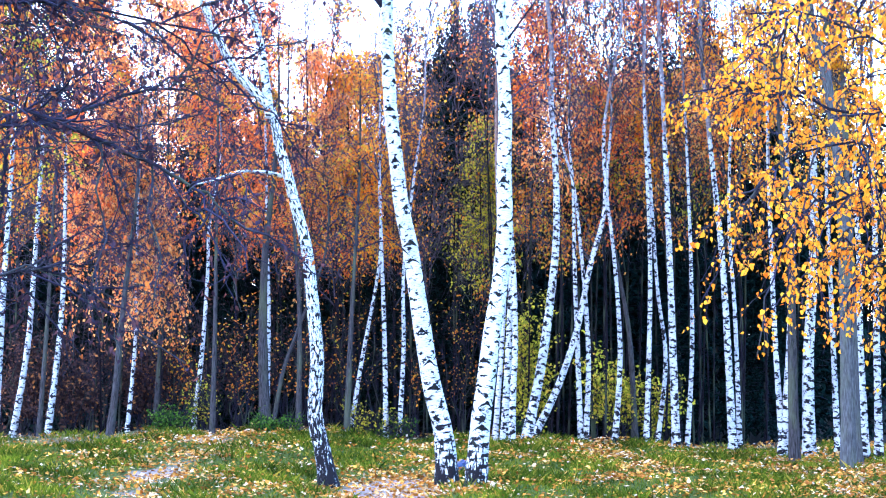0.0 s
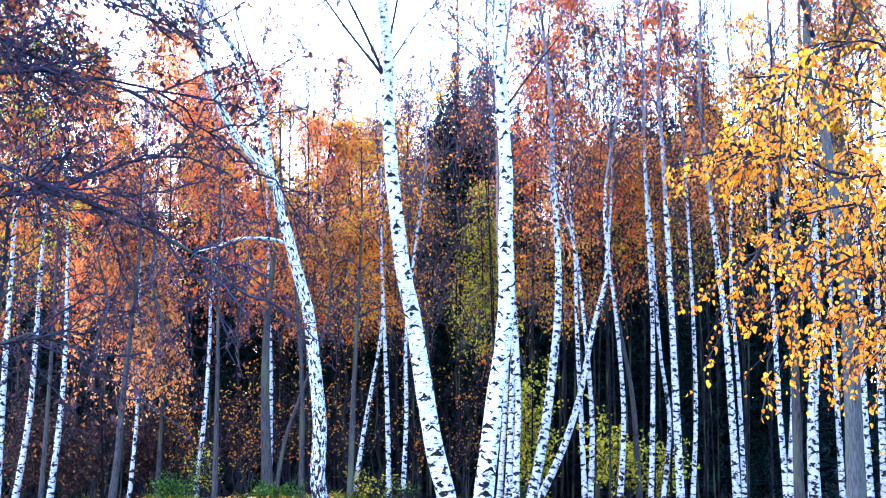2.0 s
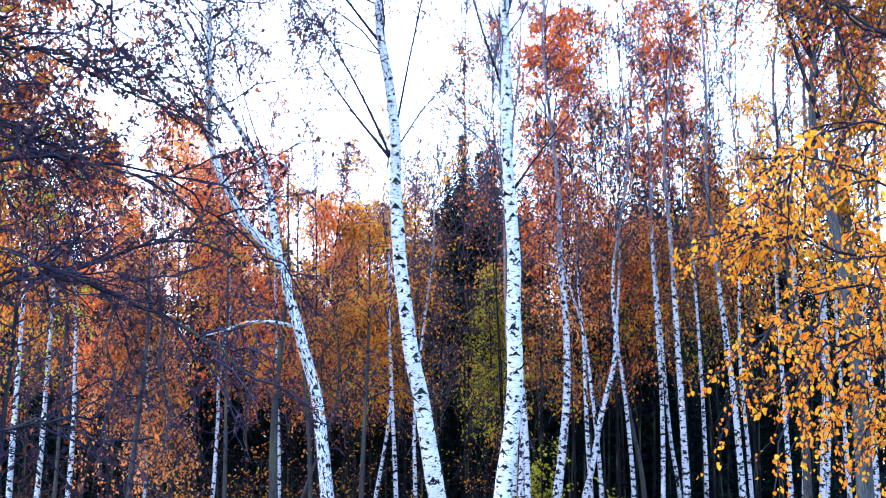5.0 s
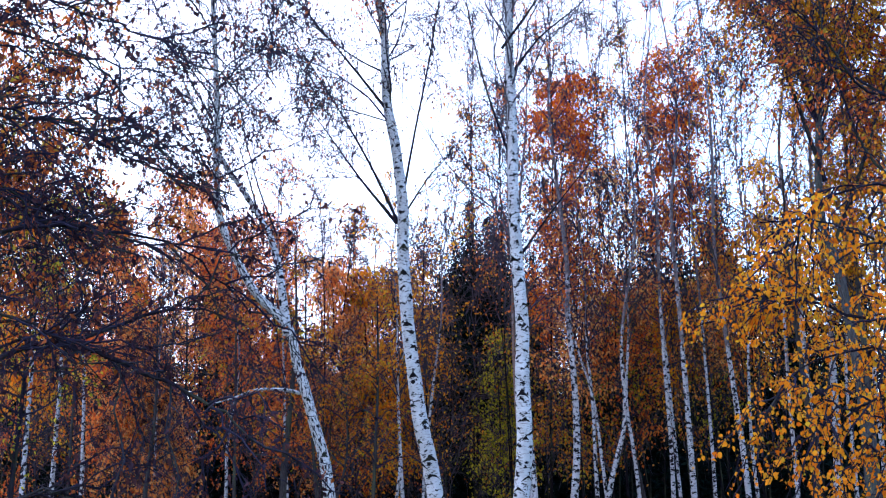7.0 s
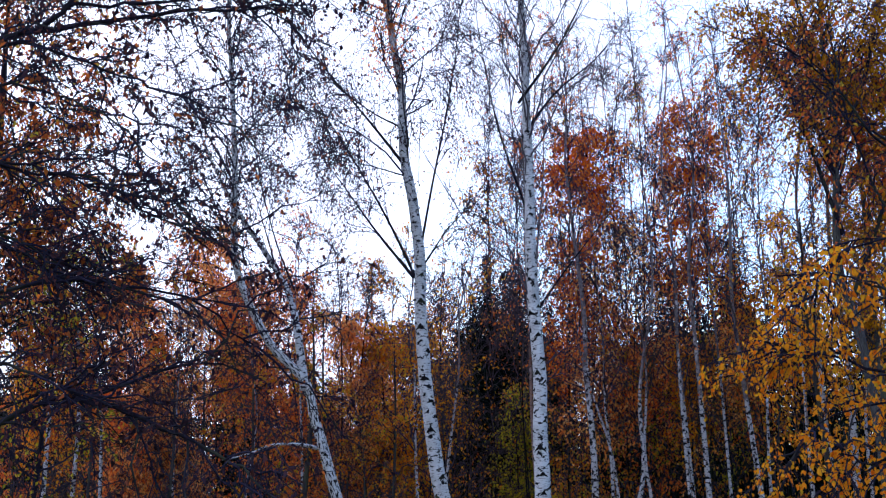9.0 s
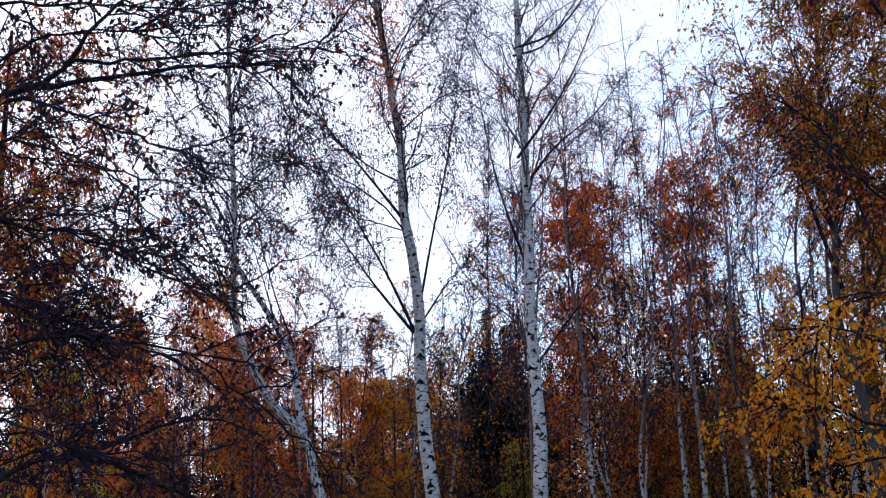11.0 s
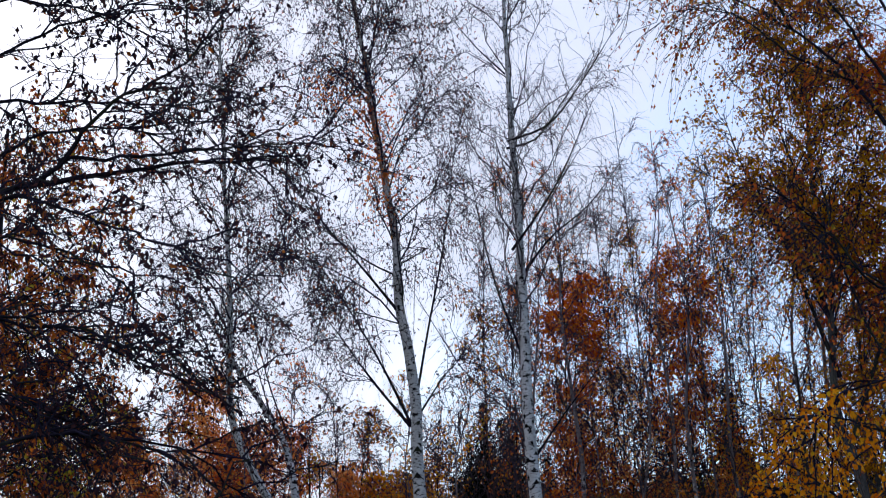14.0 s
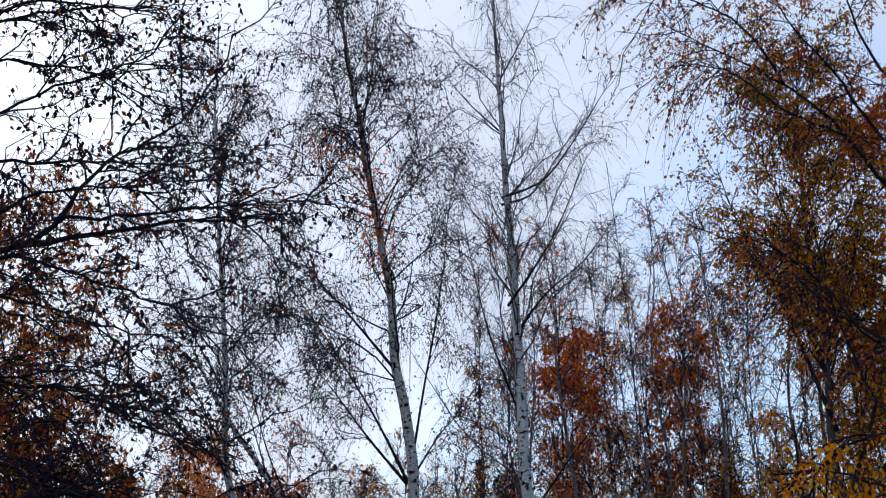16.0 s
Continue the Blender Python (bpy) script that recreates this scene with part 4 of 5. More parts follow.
deep_birch(125, 1.7, 30.5, 12.5, 5.5, 12.0, MIXED, 540, 1.4, 18)
deep_birch(126, 5.2, 31.5, 13.0, 5.5, 12.0, MIXED, 750, 1.4, 18)
deep_birch(127, 0.2, 31.0, 11.5, 6.5, 11.0, MIXED, 700, 1.3, 18)
deep_birch(128, -2.2, 33.0, 9.0, 5.0, 8.8, MIXED, 900, 1.3)
deep_birch(129, -6.0, 33.0, 10.0, 5.0, 9.6, RUST, 1800, 1.5)
deep_birch(130, -8.6, 33.0, 10.5, 5.0, 10.0, MIXED, 1800, 1.5)
deep_birch(131, 4.4, 33.0, 13.0, 6.0, 12.5, MIXED, 450, 1.4, 18)
deep_birch(132, 2.5, 33.5, 13.0, 6.0, 12.5, MIXED, 450, 1.4, 18)
for k, (x, h, leaf) in enumerate([(-9.8, 9.6, RUST), (-8.9, 9.2, MIXED), (-7.7, 9.4, RUST), (-6.9, 8.8, AMBER), (-5.7, 9.6, RUST), (-5.0, 9.2, RUST), (-3.9, 9.2, RUST), (-3.0, 9.0, RUST), (-2.3, 8.0, AMBER), (-1.5, 7.8, RUST)]):
    deep_birch(180 + k, x, 34.5 + (k % 3) * 0.6, h, 2.6, h * 0.95, leaf, 2600, 1.4, 30, size=0.075)

for k, (x, y, h, z0, leaf, count) in enumerate([(1.9, 28.6, 6.6, 2.8, MIXED, 1100), (2.6, 28.2, 6.8, 3.0, MIXED, 1300), (3.2, 29.2, 6.6, 3.2, RUST, 1000), (3.9, 28.4, 6.4, 3.0, MIXED, 900), (4.5, 29.0, 6.8, 3.4, LIME, 700), (5.2, 28.2, 7.0, 3.0, MIXED, 900), (0.75, 30.6, 6.4, 2.8, LIME, 1200)]):
    deep_birch(250 + k, x, y, h, z0, h * 0.95, leaf, count, 1.1, 15, label="young birch in the wood with scattered turning leaves", bunch=0.3, size=0.062, wide=0.8)

for k, (x, y, z0, z1, count) in enumerate([(1.95, 27.6, 4.2, 6.1, 900), (2.75, 27.4, 4.4, 6.4, 1000), (3.55, 27.7, 4.2, 6.2, 1000), (4.35, 27.5, 4.2, 6.2, 800), (5.1, 27.8, 4.2, 6.4, 900)]):
    deep_birch(270 + k, x, y, z1 + 0.9, z0, z1, (ORANGE, RUST, AMBER)[k % 3], count, 0.9, 18, label="young birch full of glowing orange leaves", bunch=0.3, droop=0.45, wide=0.8)


# ---- bare thin birches that fill the sky between the stems with fine twigs ----
rng_h = np.random.default_rng(77)
for k, (x, h) in enumerate([(-9.4, 9.0), (-8.3, 8.5), (-7.2, 8.8), (-6.3, 8.2), (-5.3, 8.6), (-3.8, 8.0), (-2.9, 8.2), (-2.5, 8.4), (-2.1, 8.1), (-1.7, 8.5), (-1.3, 8.0), (-0.9, 8.3), (-0.6, 8.6), (-0.3, 8.4), (-3.4, 8.5), (1.2, 11.5), (2.1, 12.5), (2.9, 12.8), (3.7, 12.5), (4.7, 13.2), (5.6, 13.0), (6.6, 13.0), (1.6, 9.0),
                            (0.8, 10.5), (2.5, 12.2), (3.3, 11.8), (4.2, 12.6), (5.1, 12.4), (6.1, 12.0), (0.2, 12.6), (0.95, 13.6), (1.5, 14.0), (2.3, 13.8), (3.1, 14.2), (3.9, 13.8)]):
    deep_birch(140 + k, x, 31.0 + rng_h.uniform(-2.5, 2.5), h, 2.2 if x < 0 else 4.5, h * 0.97, (BROWN, MIXED, RUST)[k % 3] if x < 0 else (RUST, ORANGE, RUST)[k % 3], 180 if x > 0 else 320, 1.5, 24 if x > 0 else 26, label="thin birch deep in the wood, half bare", size=0.05,
               sub=6, sub_len=0.6, per=5, twig=0.42, narrow=0.6, rise=1.2, droop=0.1, tdroop=0.4, wide=0.95, wood=ROSE_TWIG)

# ---- undergrowth ----
def shrub(seed, x, y, w, h, leaf, leaves, label, size=0.055, stems=14, bare=DARK_BARK):
    rng = np.random.default_rng(seed)
    root = thing("shrub", label, "shrub", "undergrowth")
    z = float(ground_z(x, y)) - 0.05
    st = np.stack([x + rng.normal(size=stems) * w * 0.12, y + rng.normal(size=stems) * w * 0.12, np.full(stems, z)], axis=1)
    az, up = rng.uniform(0, 6.28, stems), rng.uniform(0.7, 1.5, stems)
    d = np.stack([np.cos(az) * np.cos(up) * w / h, np.sin(az) * np.cos(up) * w / h, np.sin(up)], axis=1)
    br = branches(rng, st, d, h * rng.uniform(0.6, 1.05, stems), np.full(stems, 0.1), 6, 0.05)
    for one_line in br:
        one = Soup()
        one.tubes(one_line[None], np.linspace(0.012, 0.004, 6)[None], 5)
        part("stem", one, bare, root)
    wood = Soup()
    tw = twigs_of(rng, br, 14, 0.32 * h ** 0.5, 0.2, 0.3)
    wood.tubes(tw, np.broadcast_to(np.linspace(0.005, 0.002, 4), tw.shape[:2]), 3)
    part("twig_work", wood, bare, root, kind="stuff")
    fol = Soup()
    fol.leaves(along(rng, tw, leaves, 0.05, 0.04), size, rng, 0.35)
    part("foliage", fol, leaf, root, smooth=False, kind="stuff")
    return root


shrub(201, 3.0, 28.5, 1.0, 2.2, LIME, 1400, "hazel shrub with yellow-green leaves under the birches", size=0.072)
shrub(202, 3.75, 28.8, 0.8, 1.7, LIME, 900, "hazel shrub with yellow-green leaves under the birches", size=0.072)
shrub(203, 1.5, 29.0, 0.8, 3.0, LIME, 2200, "tall shrub with yellow-green leaves", size=0.072)
shrub(204, -6.3, 27.2, 1.2, 1.9, BROWN, 1900, "bushy shrub with withered brown leaves", size=0.075)
shrub(205, -7.3, 28.0, 1.2, 2.2, BROWN, 1700, "bushy shrub with withered brown leaves", size=0.075)
shrub(206, -5.2, 28.0, 1.0, 2.0, BROWN, 1500, "bushy shrub with withered brown leaves", size=0.075)
shrub(207, -4.45, 26.2, 0.6, 0.55, SHRUB, 900, "low green bush at the grass's edge")
shrub(208, -2.75, 25.9, 0.8, 0.35, SHRUB, 900, "low green bush at the grass's edge")
shrub(209, -4.0, 27.0, 0.4, 1.2, LIME, 300, "sapling with a few yellow-green leaves")
shrub(210, -3.6, 28.5, 1.0, 2.8, MIXED, 450, "shrub with sparse orange and yellow leaves")
shrub(211, -2.6, 29.0, 1.0, 3.2, MIXED, 300, "shrub with sparse orange and yellow leaves")
shrub(212, -1.6, 29.0, 1.0, 3.4, MIXED, 300, "shrub with sparse orange and yellow leaves")
shrub(213, -0.5, 29.5, 1.0, 3.6, MIXED, 300, "shrub with sparse orange and yellow leaves")
shrub(214, 0.3, 29.5, 0.9, 3.8, MIXED, 300, "shrub with sparse orange and yellow leaves")
shrub(215, -4.6, 28.5, 1.0, 2.6, MIXED, 450, "shrub with sparse orange and yellow leaves")
for k in range(9):
    shrub(220 + k, -9.2 + k * 0.85, 31.0 + (k % 3) * 0.8, 1.3, 3.0 + 0.5 * (k % 2), BROWN, 600, "dense thicket bush with withered brown leaves", size=0.075, stems=16)
shrub(216, 1.15, 27.0, 0.5, 0.4, SHRUB, 300, "low green bush at a birch's foot")
shrub(217, -1.3, 27.0, 1.0, 0.8, LIME, 350, "low sapling with a few yellow leaves")
shrub(218, -0.7, 27.0, 0.6, 0.5, SHRUB, 250, "low green bush at the grass's edge")


# ---- spruces that close the wood ----
def spruce_meshes(seed, h, w, thick):
    """thick: needle sprays for each branch."""
    rng = np.random.default_rng(seed)
    trunk, nd = Soup(), Soup()
    trunk.tubes(np.array([[(0, 0, -0.5), (0, 0, h * 0.5), (0, 0, h)]]), np.array([[0.16, 0.09, 0.01]]), 7)
    count = int(h * 18)
    zs = np.linspace(0.03, 1, count) ** 0.85 * h
    az = np.arange(count) * 2.4 + rng.normal(size=count) * 0.3
    ln = w * 1.3 * (1 - zs / h) ** 0.95 * rng.uniform(0.45, 1.2, count) + 0.03
    d = np.stack([np.cos(az), np.sin(az), np.full(count, 0.12)], axis=1)
    br = branches(rng, np.stack([0 * zs, 0 * zs, zs], axis=1), d, ln, rng.uniform(0.1, 0.4, count), 6, 0.03)
    if thick > 20:
        trunk.tubes(br[:, ::2], np.broadcast_to(np.linspace(0.018, 0.005, 3), (count, 3)), 3)
    tw = twigs_of(rng, br, 8, 0.36, 0.4, 0.0, 0.1)
    tw[:, :, 2] = np.minimum(tw[:, :, 2], h - 0.02)
    crowd = np.clip((h - tw[:, :1, 2:]) / 2.4, 0.08, 1)
    tw = tw[:, :1] + (tw - tw[:, :1]) * crowd
    places = along(rng, tw, count * thick, 0.0, 0.05)
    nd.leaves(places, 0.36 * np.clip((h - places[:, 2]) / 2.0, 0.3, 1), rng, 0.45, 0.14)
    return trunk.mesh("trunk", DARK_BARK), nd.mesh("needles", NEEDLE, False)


SPRUCES = [spruce_meshes(301, 11.0, 2.5, 27), spruce_meshes(302, 11.0, 2.8, 27), spruce_meshes(303, 11.0, 2.3, 27), spruce_meshes(304, 11.0, 3.2, 12)]


def spruce(kind, x, y, scale, turn):
    root = thing("spruce_tree", "dark green spruce, deep in the wood or added unseen to block light", "tree", "spruces behind the birches")
    for nm, me in zip(("trunk", "needles"), SPRUCES[kind]):
        ob = new(nm, me)
        ob.parent = root
        tagged(ob, kind="stuff" if nm == "needles" else "")
    root.matrix_world = pose(x, y, float(ground_z(x, y)), 0, 0, turn) @ Matrix.Scale(scale, 4)


rng_s = np.random.default_rng(5)
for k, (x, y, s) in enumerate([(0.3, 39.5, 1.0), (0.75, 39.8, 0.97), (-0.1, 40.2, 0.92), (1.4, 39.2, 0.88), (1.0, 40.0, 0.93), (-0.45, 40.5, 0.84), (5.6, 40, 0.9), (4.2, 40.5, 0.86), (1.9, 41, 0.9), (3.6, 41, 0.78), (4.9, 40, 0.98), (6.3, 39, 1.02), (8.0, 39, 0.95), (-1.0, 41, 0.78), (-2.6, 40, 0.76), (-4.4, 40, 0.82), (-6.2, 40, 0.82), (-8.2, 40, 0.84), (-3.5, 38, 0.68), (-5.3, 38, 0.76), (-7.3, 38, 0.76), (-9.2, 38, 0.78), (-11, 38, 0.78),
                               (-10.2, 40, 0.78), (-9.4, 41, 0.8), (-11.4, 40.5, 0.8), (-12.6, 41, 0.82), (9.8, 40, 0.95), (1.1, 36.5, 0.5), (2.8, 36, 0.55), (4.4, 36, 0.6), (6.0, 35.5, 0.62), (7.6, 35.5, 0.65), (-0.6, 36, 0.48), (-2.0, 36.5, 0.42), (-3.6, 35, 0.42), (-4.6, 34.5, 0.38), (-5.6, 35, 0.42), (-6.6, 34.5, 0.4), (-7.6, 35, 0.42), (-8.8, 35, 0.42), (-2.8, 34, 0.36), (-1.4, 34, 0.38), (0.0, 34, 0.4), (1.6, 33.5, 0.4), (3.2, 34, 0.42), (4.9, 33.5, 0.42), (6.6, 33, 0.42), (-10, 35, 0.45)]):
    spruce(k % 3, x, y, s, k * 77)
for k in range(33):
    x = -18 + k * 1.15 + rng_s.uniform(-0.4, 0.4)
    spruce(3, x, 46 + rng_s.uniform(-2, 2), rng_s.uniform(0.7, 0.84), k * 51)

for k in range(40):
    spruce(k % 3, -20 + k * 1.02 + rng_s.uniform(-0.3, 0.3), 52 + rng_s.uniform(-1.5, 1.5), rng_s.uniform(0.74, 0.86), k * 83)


# three spruces added out of view on the right, to shade the grass
for x, y, sc, turn in ((10.6, 13.0, 1.25, 20), (11.6, 17.5, 1.35, 140), (10.9, 21.5, 1.2, 260)):
    spruce(3, x, y, sc, turn)


# unseen spruces added behind the camera; they block skylight on the trunks' fronts
for k in range(15):
    spruce(3, -31.5 + k * 4.5, -19 + rng_s.uniform(-2, 2), rng_s.uniform(1.3, 1.6), k * 67)


# ---- near branches of a tree beside the path, dark and almost bare ----
def limb_tree(name, label, trunk, r0, bark, limbs, seed, per, sub, twig, leaves, size, leaf, hang=0.5, droop=0.35, twig_mat=TWIG, sub_len=0.8, leaf_start=0.2, sub_rise=0.1, big=False, limb_bark=None):
    """A tree known by its limbs: trunk, limbs, side branches, twigs, leaves."""
    rng = np.random.default_rng(seed)
    root = thing(name, label, "tree")
    t = Soup()
    line = smooth_line(trunk, 16)
    t.tubes(line[None], tapered(r0, r0 * 0.4, 16)[None], 12)
    part("trunk", t, bark, root)
    lines = []
    for pts, r in limbs:
        l = smooth_line(pts, 18)
        l[1:] += rng.normal(size=(17, 3)) * 0.008
        lines.append(l)
        s = Soup()
        s.tubes(l[None], tapered(r, 0.004, 18, 0.8)[None], 7)
        part("limb", s, limb_bark or bark, root)
    lines = np.stack(lines)
    side = twigs_of(rng, lines, per, sub_len, droop, sub_rise, 0.2, 7)
    tw = twigs_of(rng, side, sub, twig, droop, 0.0, 0.15, 5)
    w = Soup()
    w.tubes(side, np.broadcast_to(np.linspace(0.0065, 0.003, 7), side.shape[:2]), 4)
    w.tubes(tw, np.broadcast_to(np.linspace(0.0030, 0.0015, 5), tw.shape[:2]), 3)
    part("twig_work", w, twig_mat, root, kind="stuff")
    f = Soup()
    if big:
        f.ovate(along(rng, tw, leaves, leaf_start, 0.015), size, rng, hang)
    else:
        f.leaves(along(rng, tw, leaves, leaf_start, 0.02), size * 1.15, rng, hang, 0.27)
    part("crown", f, leaf, root, smooth=False, kind="stuff")
    return root, side, tw


limb_tree("overhanging_tree", "dark nearly bare tree whose limbs reach over the grass", [(-3.3, 8.2, -0.1), (-3.2, 8.1, 1.6), (-3.05, 8.0, 3.2), (-2.97, 8.0, 5.0), (-2.95, 8.0, 6.7)], 0.14, DARK_BARK,
          (([(-2.75, 8.00, 2.40), (-2.23, 8.05, 2.72), (-2.04, 8.10, 2.74), (-1.83, 8.15, 2.81), (-1.61, 8.20, 2.90), (-1.35, 8.25, 2.93), (-1.13, 8.30, 2.85)], 0.022), ([(-2.02, 8.00, 2.73), (-1.79, 7.88, 2.66), (-1.52, 7.76, 2.54), (-1.33, 7.64, 2.45), (-1.15, 7.52, 2.35), (-0.95, 7.40, 2.16)], 0.018), ([(-2.68, 8.00, 3.23), (-2.08, 8.08, 3.36), (-1.72, 8.16, 3.31), (-1.41, 8.24, 3.24), (-1.31, 8.32, 3.12), (-1.14, 8.40, 3.04)], 0.014),
           ([(-2.90, 8.00, 3.76), (-2.36, 8.08, 3.51), (-2.15, 8.16, 3.39), (-1.81, 8.24, 3.33), (-1.53, 8.32, 3.29), (-1.18, 8.40, 3.24)], 0.014), ([(-2.73, 8.00, 3.00), (-2.17, 7.83, 2.83), (-1.96, 7.67, 2.72), (-1.71, 7.50, 2.62)], 0.012), ([(-2.90, 8.00, 4.18), (-2.39, 8.12, 3.96), (-2.04, 8.25, 3.95), (-1.70, 8.38, 3.80), (-1.47, 8.50, 3.61)], 0.012),
           ([(-2.96, 8.00, 4.48), (-2.51, 8.08, 4.67), (-2.32, 8.16, 4.76), (-1.79, 8.24, 4.85), (-1.27, 8.32, 4.92), (-0.84, 8.40, 4.96)], 0.026), ([(-2.28, 8.00, 4.70), (-2.10, 7.93, 4.81), (-1.98, 7.87, 4.99), (-1.76, 7.80, 5.10), (-1.45, 7.73, 5.22), (-1.40, 7.67, 5.24), (-1.27, 7.60, 5.38)], 0.016), ([(-2.16, 8.00, 4.83), (-1.77, 8.17, 4.90), (-1.34, 8.33, 5.00), (-0.85, 8.50, 5.08)], 0.012),
           ([(-2.98, 8.00, 4.33), (-2.45, 7.88, 4.57), (-2.05, 7.75, 4.45), (-1.70, 7.62, 4.28), (-1.39, 7.50, 4.14)], 0.014), ([(-2.91, 8.00, 4.46), (-2.40, 8.10, 4.42), (-1.97, 8.20, 4.29), (-1.69, 8.30, 4.03)], 0.012),
           ([(-3.05, 8.00, 5.81), (-2.56, 8.10, 6.16), (-2.30, 8.20, 6.27), (-1.96, 8.30, 6.27), (-1.65, 8.40, 6.27)], 0.014), ([(-2.71, 8.00, 1.98), (-2.29, 8.10, 1.96), (-1.97, 8.20, 1.99), (-1.70, 8.30, 1.85)], 0.007), ([(-2.98, 8.00, 3.86), (-2.48, 8.10, 4.00), (-2.05, 8.20, 3.89), (-1.62, 8.30, 3.72)], 0.012),
           ([(-2.96, 8.00, 3.62), (-2.46, 8.10, 3.60), (-2.18, 8.20, 3.47), (-1.85, 8.30, 3.36)], 0.012),
           ([(-2.95, 8.00, 4.93), (-2.66, 8.00, 5.18), (-2.19, 8.12, 5.22), (-1.75, 8.24, 5.24), (-1.29, 8.36, 5.30)], 0.014),
           ([(-2.95, 8.00, 5.08), (-2.67, 8.00, 5.38), (-2.28, 8.12, 5.66), (-1.99, 8.24, 5.81), (-1.76, 8.36, 5.97), (-1.62, 8.48, 6.18)], 0.013),
           ([(-2.95, 8.00, 5.52), (-2.69, 8.00, 5.77), (-2.35, 8.12, 5.84), (-2.05, 8.24, 5.82), (-1.92, 8.36, 5.80)], 0.011),
           ([(-2.95, 8.00, 5.63), (-2.71, 8.00, 5.98), (-2.23, 8.12, 6.16), (-1.94, 8.24, 6.23), (-1.63, 8.36, 6.26)], 0.012),
           ([(-2.95, 8.00, 4.56), (-2.57, 8.00, 4.81), (-2.31, 8.12, 5.03), (-1.97, 8.24, 5.11), (-1.61, 8.36, 5.08)], 0.013)),
          401, 12, 7, 0.32, 6400, 0.036, PLUM, 0.75, droop=0.12, sub_len=0.62)

tree("broadleaf_tree", "broad dark tree with sparse russet and olive leaves", [(-5.3, 15.0, 0), (-5.2, 15.0, 3.0), (-4.95, 15.0, 5.6), (-4.85, 15.0, 8.7)], 0.16, 0.02, DARK_BARK, 82, sides=10,
     crown=dict(z0=3.2, z1=8.2, narrow=0.3, n=58, length=2.4, rise=0.5, droop=0.2, sub=6, per=5, twig=0.36, leaves=8000, size=0.055, leaf=RUSSET, wide=1.1, wood=DARK_BARK, bunch=0.2))
tree("broadleaf_tree", "broad dark tree with russet leaves, partly fallen", [(-5.9, 18.0, 0), (-5.8, 18.0, 3.0), (-5.6, 18.0, 5.5), (-5.5, 18.0, 9.3)], 0.14, 0.02, DARK_BARK, 83, sides=10,
     crown=dict(z0=4.6, z1=8.8, narrow=0.4, n=56, length=2.8, rise=0.4, droop=0.15, sub=6, per=5, twig=0.36, leaves=8500, size=0.055, leaf=RUSSET, wide=1.1, wood=DARK_BARK, bunch=0.2))

tree("broadleaf_tree", "dark broad tree thick with reddish brown leaves", [(-5.3, 16.6, 0), (-5.25, 16.6, 2.0), (-5.15, 16.6, 4.5), (-5.1, 16.6, 7.0)], 0.12, 0.02, DARK_BARK, 84, sides=9,
     crown=dict(z0=3.0, z1=6.8, narrow=0.4, n=44, length=1.9, rise=0.3, droop=0.15, sub=5, per=5, twig=0.36, leaves=8000, size=0.06, leaf=RUSSET, wood=DARK_BARK, bunch=0.2))

# ---- a young tree with the last olive leaves, in front of the wood ----
tree("broadleaf_tree", "young tree with thin dark twigs and olive yellow leaves", [(-4.6, 16.2, 0), (-4.55, 16.2, 2.0), (-4.4, 16.2, 3.8), (-4.3, 16.2, 5.4)], 0.05, 0.008, DARK_BARK, 86, sides=8,
     crown=dict(z0=2.6, z1=5.2, narrow=0.4, n=26, length=1.0, rise=0.6, droop=0.1, sub=5, sub_len=0.4, per=4, twig=0.3, leaves=900, size=0.05, leaf=LIME, bunch=0.4, wide=0.9))

